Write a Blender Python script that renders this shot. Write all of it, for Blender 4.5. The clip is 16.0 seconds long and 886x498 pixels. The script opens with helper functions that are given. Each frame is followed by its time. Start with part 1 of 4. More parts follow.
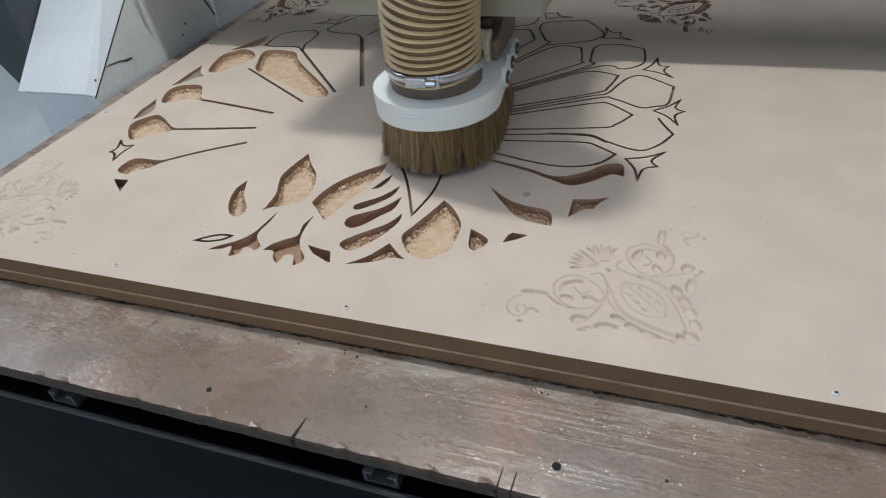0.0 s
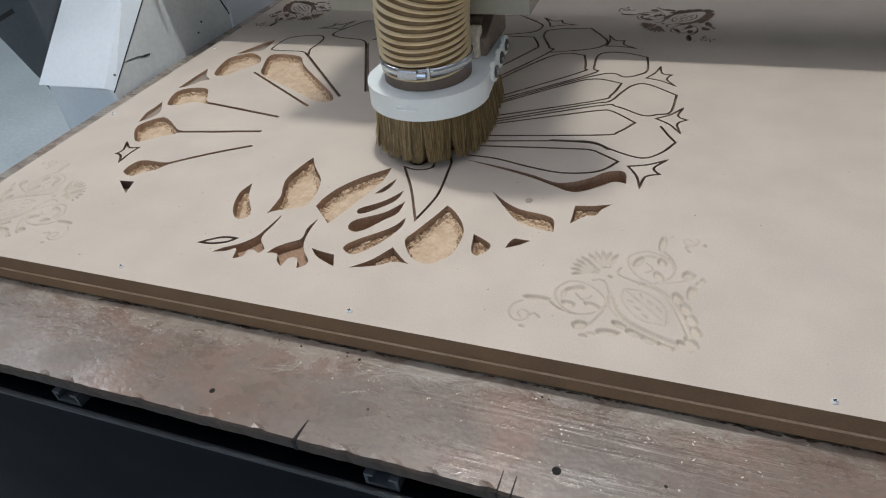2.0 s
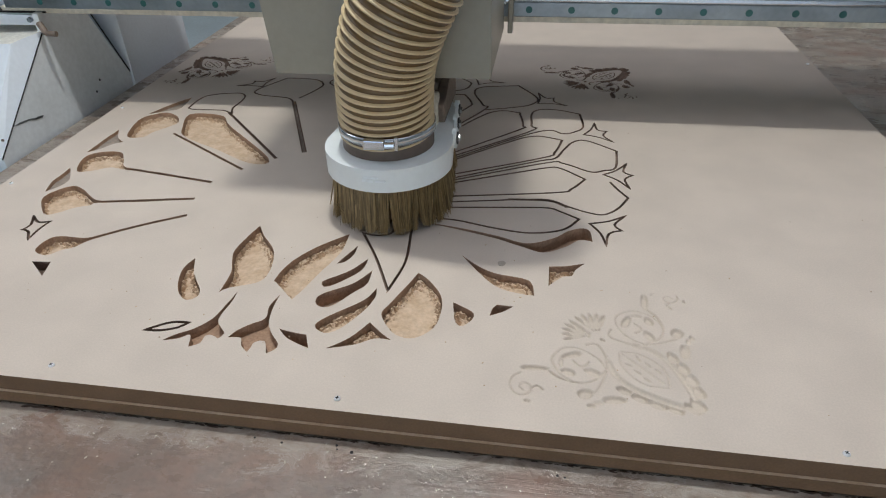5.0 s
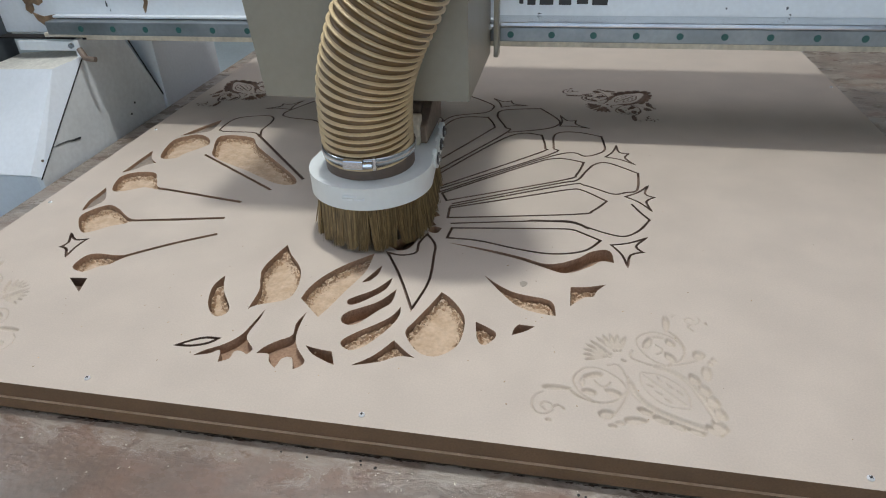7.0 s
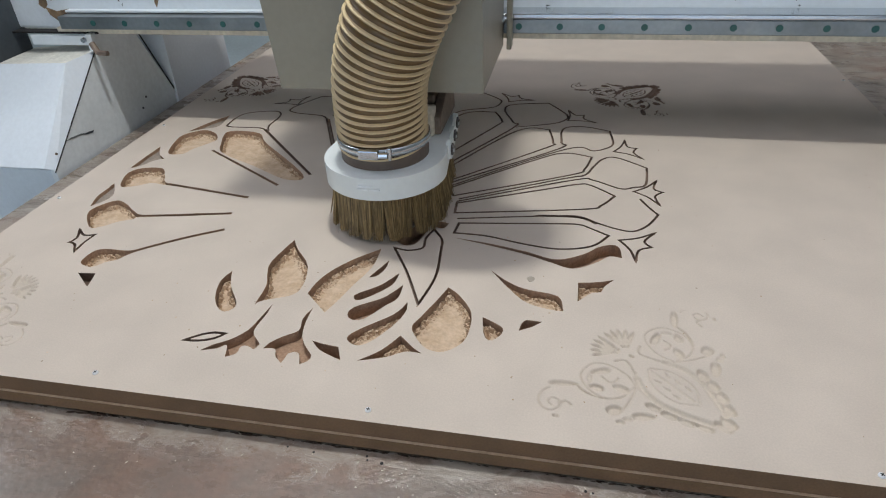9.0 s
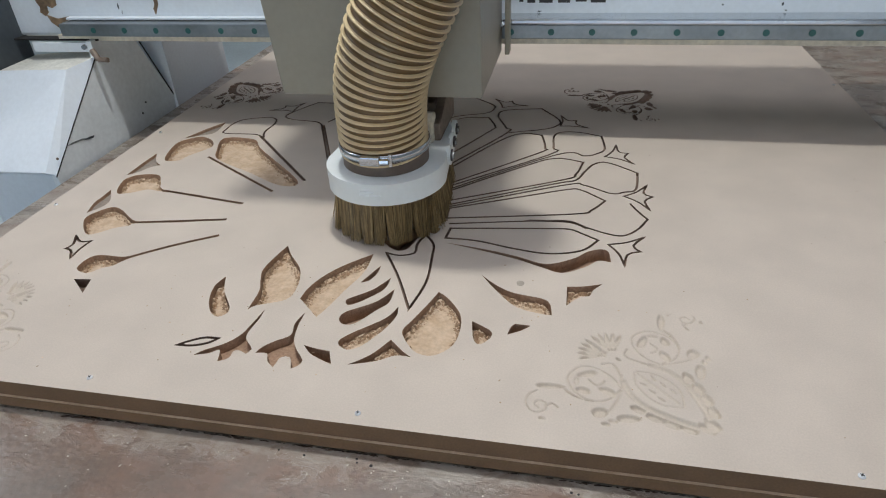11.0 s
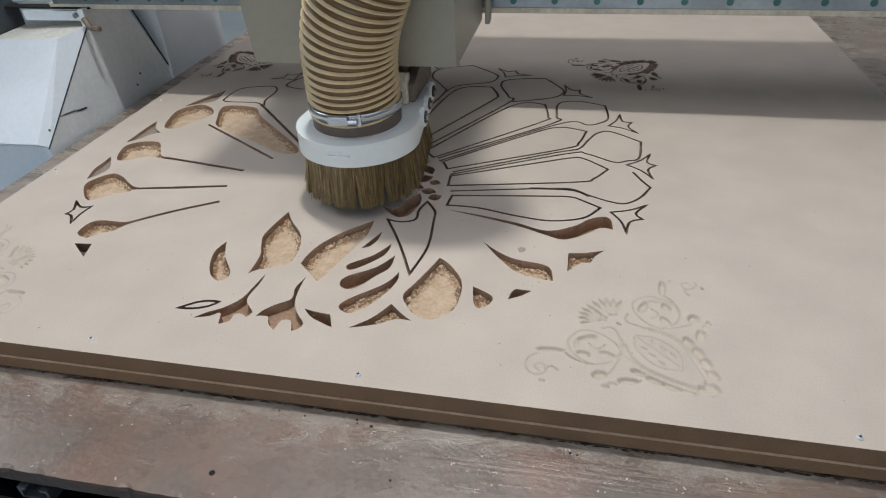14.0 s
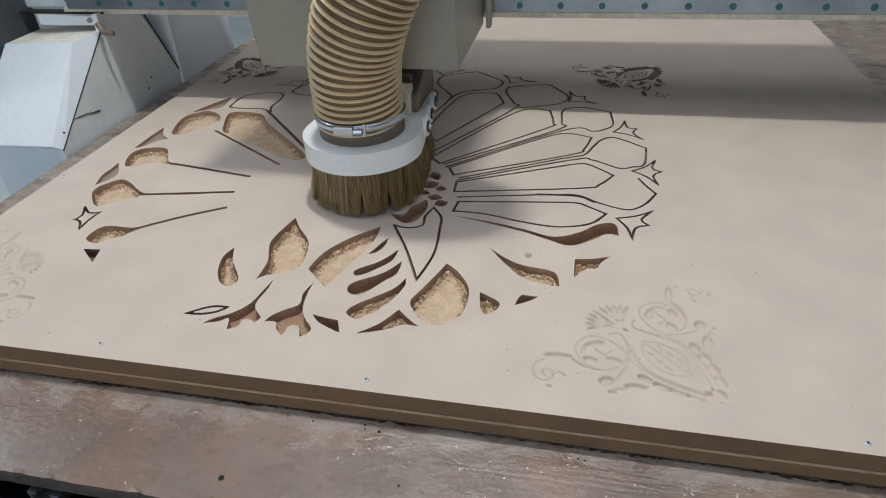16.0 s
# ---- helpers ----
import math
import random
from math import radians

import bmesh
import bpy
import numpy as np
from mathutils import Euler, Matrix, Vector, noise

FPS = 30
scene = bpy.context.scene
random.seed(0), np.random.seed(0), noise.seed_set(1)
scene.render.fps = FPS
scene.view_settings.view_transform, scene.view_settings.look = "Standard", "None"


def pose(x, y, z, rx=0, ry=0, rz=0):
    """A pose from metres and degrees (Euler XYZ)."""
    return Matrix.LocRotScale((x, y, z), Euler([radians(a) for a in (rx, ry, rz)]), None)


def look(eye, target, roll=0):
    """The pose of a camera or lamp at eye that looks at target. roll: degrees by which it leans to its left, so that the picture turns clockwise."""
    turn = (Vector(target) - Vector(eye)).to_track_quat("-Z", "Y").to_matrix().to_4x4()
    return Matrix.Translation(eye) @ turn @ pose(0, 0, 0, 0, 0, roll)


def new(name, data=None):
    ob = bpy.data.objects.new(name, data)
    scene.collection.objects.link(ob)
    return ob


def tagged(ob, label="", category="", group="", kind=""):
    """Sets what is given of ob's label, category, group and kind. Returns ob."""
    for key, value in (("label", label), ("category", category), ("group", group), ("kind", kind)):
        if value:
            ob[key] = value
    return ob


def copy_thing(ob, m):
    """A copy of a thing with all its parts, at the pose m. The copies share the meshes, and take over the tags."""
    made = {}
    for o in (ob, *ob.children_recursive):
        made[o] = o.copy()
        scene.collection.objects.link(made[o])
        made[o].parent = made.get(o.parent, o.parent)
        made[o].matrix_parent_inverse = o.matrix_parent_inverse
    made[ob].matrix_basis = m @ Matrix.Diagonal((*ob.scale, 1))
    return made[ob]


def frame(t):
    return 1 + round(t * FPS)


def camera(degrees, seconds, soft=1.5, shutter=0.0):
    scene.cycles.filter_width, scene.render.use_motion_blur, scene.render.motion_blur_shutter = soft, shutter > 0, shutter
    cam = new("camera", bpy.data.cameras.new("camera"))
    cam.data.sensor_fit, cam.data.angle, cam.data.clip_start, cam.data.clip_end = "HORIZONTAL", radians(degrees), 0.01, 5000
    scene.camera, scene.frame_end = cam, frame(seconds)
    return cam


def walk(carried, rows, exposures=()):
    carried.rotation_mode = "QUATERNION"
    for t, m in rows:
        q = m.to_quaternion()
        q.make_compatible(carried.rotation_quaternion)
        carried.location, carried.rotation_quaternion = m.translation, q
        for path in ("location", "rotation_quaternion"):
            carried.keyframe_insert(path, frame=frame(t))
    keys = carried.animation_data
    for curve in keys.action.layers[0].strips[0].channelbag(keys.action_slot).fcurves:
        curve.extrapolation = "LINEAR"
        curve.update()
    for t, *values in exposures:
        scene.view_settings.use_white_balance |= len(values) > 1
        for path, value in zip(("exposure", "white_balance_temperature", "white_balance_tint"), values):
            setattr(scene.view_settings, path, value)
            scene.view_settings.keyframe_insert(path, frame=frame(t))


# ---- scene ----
cam = camera(69.6, 16.0, soft=1.1, shutter=0.5)
PATH = [
    (0, (0.209, -0.353, 1.259), (-0.382, 1.099, 0.017), -6.6),
    (0.5, (0.204, -0.347, 1.26), (-0.38, 1.108, 0.018), -6.5),
    (1, (0.204, -0.347, 1.257), (-0.384, 1.101, 0.009), -6.2),
    (1.5, (0.207, -0.355, 1.261), (-0.391, 1.099, 0.025), -5.6),
    (2, (0.209, -0.357, 1.262), (-0.388, 1.103, 0.032), -6.0),
    (2.5, (0.21, -0.36, 1.264), (-0.386, 1.104, 0.038), -6.1),
    (3, (0.211, -0.371, 1.27), (-0.391, 1.105, 0.063), -5.6),
    (3.5, (0.187, -0.361, 1.272), (-0.384, 1.13, 0.068), -4.6),
    (3.7, (0.142, -0.347, 1.278), (-0.323, 1.215, 0.119), -3.2),
    (3.8, (0.13, -0.348, 1.279), (-0.286, 1.252, 0.153), -2.5),
    (4, (0.111, -0.334, 1.267), (-0.138, 1.283, 0.116), -0.9),
    (6.5, (0.112, -0.351, 1.272), (-0.222, 1.295, 0.186), -2.5),
    (7, (0.111, -0.351, 1.275), (-0.232, 1.297, 0.195), -2.3),
    (7.5, (0.102, -0.346, 1.272), (-0.254, 1.295, 0.187), -2.4),
    (8, (0.103, -0.345, 1.27), (-0.259, 1.287, 0.172), -2.4),
    (8.5, (0.11, -0.349, 1.274), (-0.263, 1.288, 0.189), -2.6),
    (9, (0.112, -0.349, 1.273), (-0.255, 1.287, 0.183), -2.8),
    (11.5, (0.126, -0.354, 1.279), (-0.246, 1.289, 0.201), -3.2),
    (12, (0.123, -0.352, 1.276), (-0.25, 1.286, 0.191), -3.4),
    (12.5, (0.124, -0.352, 1.277), (-0.257, 1.281, 0.187), -3.2),
    (13, (0.119, -0.354, 1.271), (-0.266, 1.27, 0.168), -2.9),
    (13.5, (0.114, -0.354, 1.265), (-0.285, 1.245, 0.132), -2.8),
    (14, (0.126, -0.359, 1.265), (-0.245, 1.245, 0.13), -2.9),
    (14.5, (0.134, -0.361, 1.27), (-0.238, 1.254, 0.149), -3.3),
    (15, (0.135, -0.362, 1.268), (-0.227, 1.252, 0.144), -3.5),
    (15.5, (0.128, -0.363, 1.269), (-0.245, 1.248, 0.144), -3.2),
    (16, (0.122, -0.362, 1.268), (-0.258, 1.249, 0.146), -3.0),
]
walk(cam, [(t, look(eye, target, roll)) for t, eye, target, roll in PATH])

# ---- light ----
world = bpy.data.worlds.new("sky")
scene.world = world
world.use_nodes = True
_n = world.node_tree.nodes
sky = _n.new("ShaderNodeTexSky")
sky.sky_type, sky.sun_disc, sky.sun_elevation, sky.sun_rotation = "NISHITA", False, radians(40), radians(150)
world.node_tree.links.new(sky.outputs[0], _n["Background"].inputs[0])
_n["Background"].inputs[1].default_value = 0.31
scene.view_settings.exposure = 0.0


def area_light(x, y, z, long, wide, watts, colour):
    """One area light facing down: the hung bulb, or an added fill."""
    data = bpy.data.lights.new("overhead_light", "AREA")
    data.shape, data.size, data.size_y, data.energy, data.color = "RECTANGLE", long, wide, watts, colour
    lamp = new("overhead_light", data)
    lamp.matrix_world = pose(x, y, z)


# one bright bulb hung over the machine
area_light(-0.07, 0.45, 2.58, 0.12, 0.07, 15.7, (0.97, 0.99, 0.97))
# added fill, no known source: one broad soft light that lifts the shadows
area_light(0.00, 0.70, 3.12, 3.4, 3.4, 29, (0.97, 0.945, 1.05))
# added fill, no known source: brightens the floor on the left
area_light(-3.0, 0.60, 3.12, 0.8, 1.6, 27, (0.92, 0.98, 1.05))

# ---- materials ----


def material(name, colour, rough=0.6, metal=0.0, grain=0.1, size=200.0, stains=0.15, stain_size=8.0, bump=0.1, second=None, coat=0.0, stretch=(1, 1, 1)):
    """A surface with fine grain and broader stains, at the size of the world."""
    m = bpy.data.materials.new(name)
    m.use_nodes = True
    nt = m.node_tree
    b = nt.nodes["Principled BSDF"]
    geo = nt.nodes.new("ShaderNodeTexCoord")
    mp = nt.nodes.new("ShaderNodeMapping")
    mp.inputs["Scale"].default_value = stretch
    nt.links.new(geo.outputs["Object"], mp.inputs[0])
    fine, broad = nt.nodes.new("ShaderNodeTexNoise"), nt.nodes.new("ShaderNodeTexNoise")
    for node, s, d in ((fine, size, 4), (broad, stain_size, 5)):
        node.inputs["Scale"].default_value, node.inputs["Detail"].default_value = s, d
        nt.links.new(mp.outputs[0], node.inputs["Vector"])
    ramp = nt.nodes.new("ShaderNodeValToRGB")
    c = Vector(colour)
    s = Vector(second) if second else c * (1 - 2 * stains)
    ramp.color_ramp.elements[0].position, ramp.color_ramp.elements[1].position = 0.35, 0.65
    ramp.color_ramp.elements[0].color, ramp.color_ramp.elements[1].color = (*s, 1), (*c, 1)
    nt.links.new(broad.outputs[0], ramp.inputs[0])
    mix = nt.nodes.new("ShaderNodeMix")
    mix.data_type, mix.blend_type = "RGBA", "MULTIPLY"
    mix.inputs[0].default_value = 1.0
    fr = nt.nodes.new("ShaderNodeMapRange")
    fr.inputs["From Min"].default_value, fr.inputs["From Max"].default_value = 0.3, 0.7
    fr.inputs["To Min"].default_value, fr.inputs["To Max"].default_value = 1 - grain, 1 + grain
    nt.links.new(fine.outputs[0], fr.inputs[0])
    nt.links.new(ramp.outputs[0], mix.inputs[6])
    nt.links.new(fr.outputs[0], mix.inputs[7])
    nt.links.new(mix.outputs[2], b.inputs["Base Color"])
    rr = nt.nodes.new("ShaderNodeMapRange")
    rr.inputs["To Min"].default_value, rr.inputs["To Max"].default_value = max(rough - 0.12, 0.03), min(rough + 0.12, 1)
    nt.links.new(broad.outputs[0], rr.inputs[0])
    nt.links.new(rr.outputs[0], b.inputs["Roughness"])
    b.inputs["Metallic"].default_value = metal
    b.inputs["Coat Weight"].default_value = coat
    b.inputs["Coat Roughness"].default_value = 0.25
    if bump:
        bp = nt.nodes.new("ShaderNodeBump")
        bp.inputs["Strength"].default_value, bp.inputs["Distance"].default_value = bump, 0.002
        nt.links.new(fine.outputs[0], bp.inputs["Height"])
        nt.links.new(bp.outputs[0], b.inputs["Normal"])
    return m


def worn_table_material():
    """Old varnished table board: brown and reddish patches, pale crust along its rear strip, drips, rubbed grain that shines."""
    m = material("worn_table", (0.198, 0.122, 0.083), 0.42, 0, 0.16, 160, 0.2, 9, 0.0, (0.132, 0.093, 0.067), coat=1.0)
    nt = m.node_tree
    b = nt.nodes["Principled BSDF"]
    co = nt.nodes.new("ShaderNodeTexCoord")
    sep = nt.nodes.new("ShaderNodeSeparateXYZ")
    nt.links.new(co.outputs["Object"], sep.inputs[0])

    def cloud(scale, detail, rough, stretch=(1, 1, 1), shift=(0, 0, 0), warp=0.0):
        mp = nt.nodes.new("ShaderNodeMapping")
        mp.inputs["Scale"].default_value, mp.inputs["Location"].default_value = stretch, shift
        nt.links.new(co.outputs["Object"], mp.inputs[0])
        n = nt.nodes.new("ShaderNodeTexNoise")
        for key, value in (("Scale", scale), ("Detail", detail), ("Roughness", rough), ("Distortion", warp)):
            n.inputs[key].default_value = value
        nt.links.new(mp.outputs[0], n.inputs["Vector"])
        return n.outputs[0]

    def span(value, lo, hi, to_lo=0.0, to_hi=1.0):
        n = nt.nodes.new("ShaderNodeMapRange")
        for key, v in (("From Min", lo), ("From Max", hi), ("To Min", to_lo), ("To Max", to_hi)):
            n.inputs[key].default_value = v
        nt.links.new(value, n.inputs[0])
        return n.outputs[0]

    def sum_of(a, c, kind="ADD"):
        n = nt.nodes.new("ShaderNodeMath")
        n.operation = kind
        for k, v in enumerate((a, c)):
            if isinstance(v, (int, float)):
                n.inputs[k].default_value = v
            else:
                nt.links.new(v, n.inputs[k])
        return n.outputs[0]

    def blend(fac, old, colour):
        n = nt.nodes.new("ShaderNodeMix")
        n.data_type = "RGBA"
        nt.links.new(fac, n.inputs[0])
        nt.links.new(old, n.inputs[6])
        n.inputs[7].default_value = (*colour, 1)
        return n.outputs[2]

    tone = b.inputs["Base Color"].links[0].from_socket
    # reddish rubbed patches and dull grey ones
    tone = blend(span(cloud(5.5, 4, 0.55, (1, 1.6, 1), (3, 1, 0)), 0.52, 0.68, 0, 0.75), tone, (0.232, 0.122, 0.080))
    tone = blend(span(cloud(11, 6, 0.6, (1, 1.4, 1), (7, 2, 0)), 0.50, 0.72, 0, 0.8), tone, (0.190, 0.157, 0.127))
    tone = blend(span(cloud(38, 6, 0.7, (1, 1.5, 1), (1, 9, 0)), 0.54, 0.72, 0, 0.55), tone, (0.105, 0.068, 0.046))
    # the pale crust: thick next to the panel, thin spots elsewhere
    rear = span(sep.outputs["Y"], -0.055, -0.003, -0.09, 0.17)
    crust_height = sum_of(cloud(21, 9, 0.72, (1, 2.0, 1), (0, 0, 0), 0.4), rear)
    tone = blend(span(crust_height, 0.56, 0.72, 0, 0.68), tone, (0.40, 0.35, 0.29))
    # the raised rim where the crust ends
    rim = span(sum_of(sum_of(crust_height, -0.60), 0.0, "ABSOLUTE"), 0.002, 0.010, 1, 0)
    rim = sum_of(rim, span(cloud(16, 2, 0.5, (1, 1, 1), (5, 5, 0)), 0.50, 0.58), "MULTIPLY")
    tone = blend(sum_of(rim, 0.55, "MULTIPLY"), tone, (0.60, 0.54, 0.46))
    # pale drops
    drop = nt.nodes.new("ShaderNodeTexVoronoi")
    drop.inputs["Scale"].default_value = 42
    nt.links.new(co.outputs["Object"], drop.inputs["Vector"])
    tone = blend(span(drop.outputs["Distance"], 0.03, 0.06, 0.5, 0), tone, (0.52, 0.46, 0.38))
    nt.links.new(tone, b.inputs["Base Color"])
    # relief: grain drawn out along the board, crust, rim and drops
    grain = span(cloud(30, 7, 0.68, (0.16, 3.0, 1), (2, 4, 0), 0.3), 0.50, 0.72, 0, 0.75)
    rubbed = sum_of(span(cloud(7, 3, 0.5, (1, 1, 1), (1.3, 0.4, 0)), 0.40, 0.60, 0.15, 1), span(sep.outputs["X"], 0.02, 0.12, 0.12, 1), "MULTIPLY")
    height = sum_of(sum_of(grain, rubbed, "MULTIPLY"), sum_of(rim, span(crust_height, 0.50, 0.75, 0, 1.2)))
    height = sum_of(height, span(cloud(120, 4, 0.6), 0.3, 0.7, 0, 0.35))
    bp = nt.nodes.new("ShaderNodeBump")
    bp.inputs["Strength"].default_value, bp.inputs["Distance"].default_value = 0.36, 0.0012
    nt.links.new(height, bp.inputs["Height"])
    nt.links.new(bp.outputs[0], b.inputs["Normal"])
    nt.links.new(bp.outputs[0], b.inputs["Coat Normal"])
    coat = span(cloud(13, 6, 0.65, (1, 1.6, 1), (4, 4, 0)), 0.38, 0.62, 0.50, 0.13)
    nt.links.new(coat, b.inputs["Coat Roughness"])
    return m


MDF = material("mdf_face", (0.570, 0.490, 0.412), 0.55, 0, 0.05, 600, 0.045, 14, 0.04)
MDF_CUT = material("mdf_cut_wall", (0.40, 0.255, 0.165), 0.85, 0, 0.18, 350, 0.10, 40, 0.4)
# sawn edge: darker tan, with the shade of upright faces painted in
MDF_EDGE = material("mdf_shaded_edge", (0.185, 0.108, 0.058), 0.8, 0, 0.12, 500, 0.10, 25, 0.2)
# scorched brown of the grooves; also paints the shade in deep reliefs
MDF_SCORCH_SHADE = material("mdf_scorch_shade", (0.22, 0.145, 0.105), 0.85, 0, 0.25, 350, 0.2, 40, 0.4)
MDF_RELIEF = material("mdf_shallow_relief", (0.558, 0.482, 0.396), 0.75, 0, 0.06, 500, 0.05, 30, 0.2)
MDF_RAW = material("mdf_raw_floor", (0.60, 0.460, 0.330), 0.9, 0, 0.10, 260, 0.10, 60, 0.3, (0.50, 0.360, 0.235))
MDF_GREY = material("mdf_grey_pocket", (0.30, 0.245, 0.20), 0.85, 0, 0.2, 300, 0.12, 60, 0.4)
# darker brown that paints shade onto the steep faces of pocket floors
MDF_STEEP_SHADE = material("mdf_steep_shade", (0.47, 0.320, 0.200), 0.95, 0, 0.25, 400, 0.15, 90, 0.4)
CHIP = material("mdf_chip", (0.50, 0.37, 0.25), 0.95, 0, 0.25, 300, 0.2, 60, 0.4)
TABLE = worn_table_material()
# the board's edge in shade: the darkness is put into the colour
TABLE_EDGE_SHADE = material("table_edge_shade", (0.045, 0.030, 0.022), 0.7, 0, 0.3, 120, 0.2, 20, 0.4)
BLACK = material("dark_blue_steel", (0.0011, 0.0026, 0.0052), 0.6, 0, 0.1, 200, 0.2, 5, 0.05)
HOUSING = material("slate_housing", (0.055, 0.066, 0.078), 0.5, 0, 0.1, 120, 0.15, 8, 0.05)
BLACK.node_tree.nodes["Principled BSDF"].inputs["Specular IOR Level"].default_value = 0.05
# near-black for gaps, slots and holes: their shade put into colour
PIT = material("gap_shade", (0.01, 0.009, 0.009), 0.9, 0, 0.1, 200, 0.1, 5, 0.1)
WHITE = material("white_sheet_steel", (0.68, 0.73, 0.78), 0.38, 0, 0.03, 150, 0.04, 6, 0.02)
GREY_PLATE = material("dusty_grey_plate", (0.79, 0.835, 0.855), 0.5, 0, 0.05, 120, 0.07, 7, 0.03)
DUST_TOP = material("dusty_cream_top", (0.62, 0.57, 0.47), 0.8, 0, 0.12, 160, 0.1, 20, 0.1)
DUST_PALE = material("dusty_white_top", (0.72, 0.71, 0.64), 0.7, 0, 0.10, 160, 0.1, 20, 0.1)
# paler slate that paints the highlight along the beam's top edge
BEAM_HIGHLIGHT = material("beam_edge_highlight", (0.020, 0.026, 0.032), 0.5, 0, 0.2, 120, 0.25, 14, 0.05)
SPOT = material("dried_glue_spot", (0.40, 0.345, 0.28), 0.5, 0, 0.1, 200, 0.1, 30, 0.05)
GRIME = material("brown_grime", (0.060, 0.036, 0.022), 0.9, 0, 0.3, 160, 0.3, 30, 0.4)
CREAM = material("cream_sheet_steel", (0.285, 0.262, 0.210), 0.42, 0, 0.03, 120, 0.05, 5, 0.02)
RUST = material("rusty_filler", (0.22, 0.145, 0.085), 0.85, 0, 0.3, 120, 0.25, 40, 0.3)
STEEL = material("bright_steel", (0.62, 0.65, 0.68), 0.22, 1.0, 0.05, 200, 0.05, 20, 0.02)
ZINC = material("bright_zinc", (0.80, 0.82, 0.84), 0.4, 0.4, 0.05, 200, 0.05, 20, 0.02)
RAIL = material("rail_steel", (0.27, 0.30, 0.315), 0.32, 0.75, 0.06, 150, 0.14, 12, 0.05)
TEAL = material("teal_plug", (0.018, 0.105, 0.098), 0.5, 0, 0.1, 200, 0.1, 30, 0.05)
PLASTIC = material("white_plastic", (0.74, 0.78, 0.78), 0.35, 0, 0.02, 150, 0.03, 12, 0.02)
HOSE_RIB = material("hose_rib", (0.66, 0.51, 0.30), 0.42, 0, 0.06, 90, 0.08, 12, 0.02)
# amber film, painted darker for the shade between the ribs
HOSE_FILM_SHADED = material("hose_film_shaded", (0.165, 0.096, 0.038), 0.4, 0, 0.12, 90, 0.14, 12, 0.02)
RUBBER = material("brown_rubber", (0.13, 0.095, 0.075), 0.55, 0, 0.1, 120, 0.1, 20, 0.05)
BRISTLE = material("bristle", (0.27, 0.195, 0.095), 0.6, 0, 0.2, 60, 0.25, 40, 0.0, (0.165, 0.11, 0.048), stretch=(8, 8, 1))
IRON = material("brown_iron", (0.22, 0.17, 0.135), 0.6, 0.3, 0.2, 120, 0.2, 20, 0.15)
BLACKPLASTIC = material("black_plastic", (0.02, 0.02, 0.022), 0.45, 0, 0.1, 120, 0.1, 20, 0.02)
FLOOR = material("grey_floor", (0.66, 0.75, 0.79), 0.55, 0, 0.08, 60, 0.06, 2.5, 0.1)
WALL = material("painted_wall", (0.62, 0.63, 0.60), 0.8, 0, 0.04, 60, 0.08, 1.5, 0.05)


def vary_by_strand(m, low, high):
    """Each loose strand of one mesh takes its own tone."""
    nt = m.node_tree
    b = nt.nodes["Principled BSDF"]
    old = b.inputs["Base Color"].links[0].from_socket
    geo = nt.nodes.new("ShaderNodeNewGeometry")
    span = nt.nodes.new("ShaderNodeMapRange")
    span.inputs["To Min"].default_value, span.inputs["To Max"].default_value = low, high
    nt.links.new(geo.outputs["Random Per Island"], span.inputs[0])
    mix = nt.nodes.new("ShaderNodeMix")
    mix.data_type, mix.blend_type = "RGBA", "MULTIPLY"
    mix.inputs[0].default_value = 1.0
    nt.links.new(old, mix.inputs[6])
    nt.links.new(span.outputs[0], mix.inputs[7])
    nt.links.new(mix.outputs[2], b.inputs["Base Color"])


vary_by_strand(BRISTLE, 0.35, 1.55)
vary_by_strand(CHIP, 0.75, 1.3)
INK = material("black_paint", (0.015, 0.015, 0.018), 0.5, 0, 0.05, 120, 0.1, 20, 0.0)

# ---- mesh helpers ----


def part(name, bm, mat, parent=None, label="", smooth=False):
    """Links a bmesh as one mesh object, under a thing or a part."""
    me = bpy.data.meshes.new(name)
    bmesh.ops.recalc_face_normals(bm, faces=bm.faces)
    if smooth:
        for f in bm.faces:
            f.smooth = True
    bm.to_mesh(me)
    bm.free()
    for one in (mat if isinstance(mat, (list, tuple)) else [mat]):
        me.materials.append(one)
    ob = new(name, me)
    if parent:
        ob.parent = parent
    if label:
        ob["label"] = label
    return ob


def box(x0, x1, y0, y1, z0, z1, bevel=0.0, bm=None):
    bm = bm or bmesh.new()
    made = bmesh.ops.create_cube(bm, size=1)["verts"]
    for v in made:
        v.co = ((x0 + x1) / 2 + v.co.x * (x1 - x0), (y0 + y1) / 2 + v.co.y * (y1 - y0), (z0 + z1) / 2 + v.co.z * (z1 - z0))
    if bevel:
        edges = {e for v in made for e in v.link_edges}
        bmesh.ops.bevel(bm, geom=list(edges), offset=bevel, segments=2, affect="EDGES", profile=0.5)
    return bm


def prism(points, lo, hi, axis="z", bevel=0.0, bm=None):
    """A flat outline pulled out along an axis: points are (x, y) for z, (y, z) for x, (x, z) for y."""
    bm = bm or bmesh.new()
    put = {"z": lambda p, h: (p[0], p[1], h), "x": lambda p, h: (h, p[0], p[1]), "y": lambda p, h: (p[0], h, p[1])}[axis]
    low, high = [bm.verts.new(put(p, lo)) for p in points], [bm.verts.new(put(p, hi)) for p in points]
    n = len(points)
    bm.faces.new(low), bm.faces.new(high)
    for i in range(n):
        bm.faces.new((low[i], low[(i + 1) % n], high[(i + 1) % n], high[i]))
    if bevel:
        bmesh.ops.bevel(bm, geom=list(bm.edges), offset=bevel, segments=2, affect="EDGES", profile=0.5)
    return bm


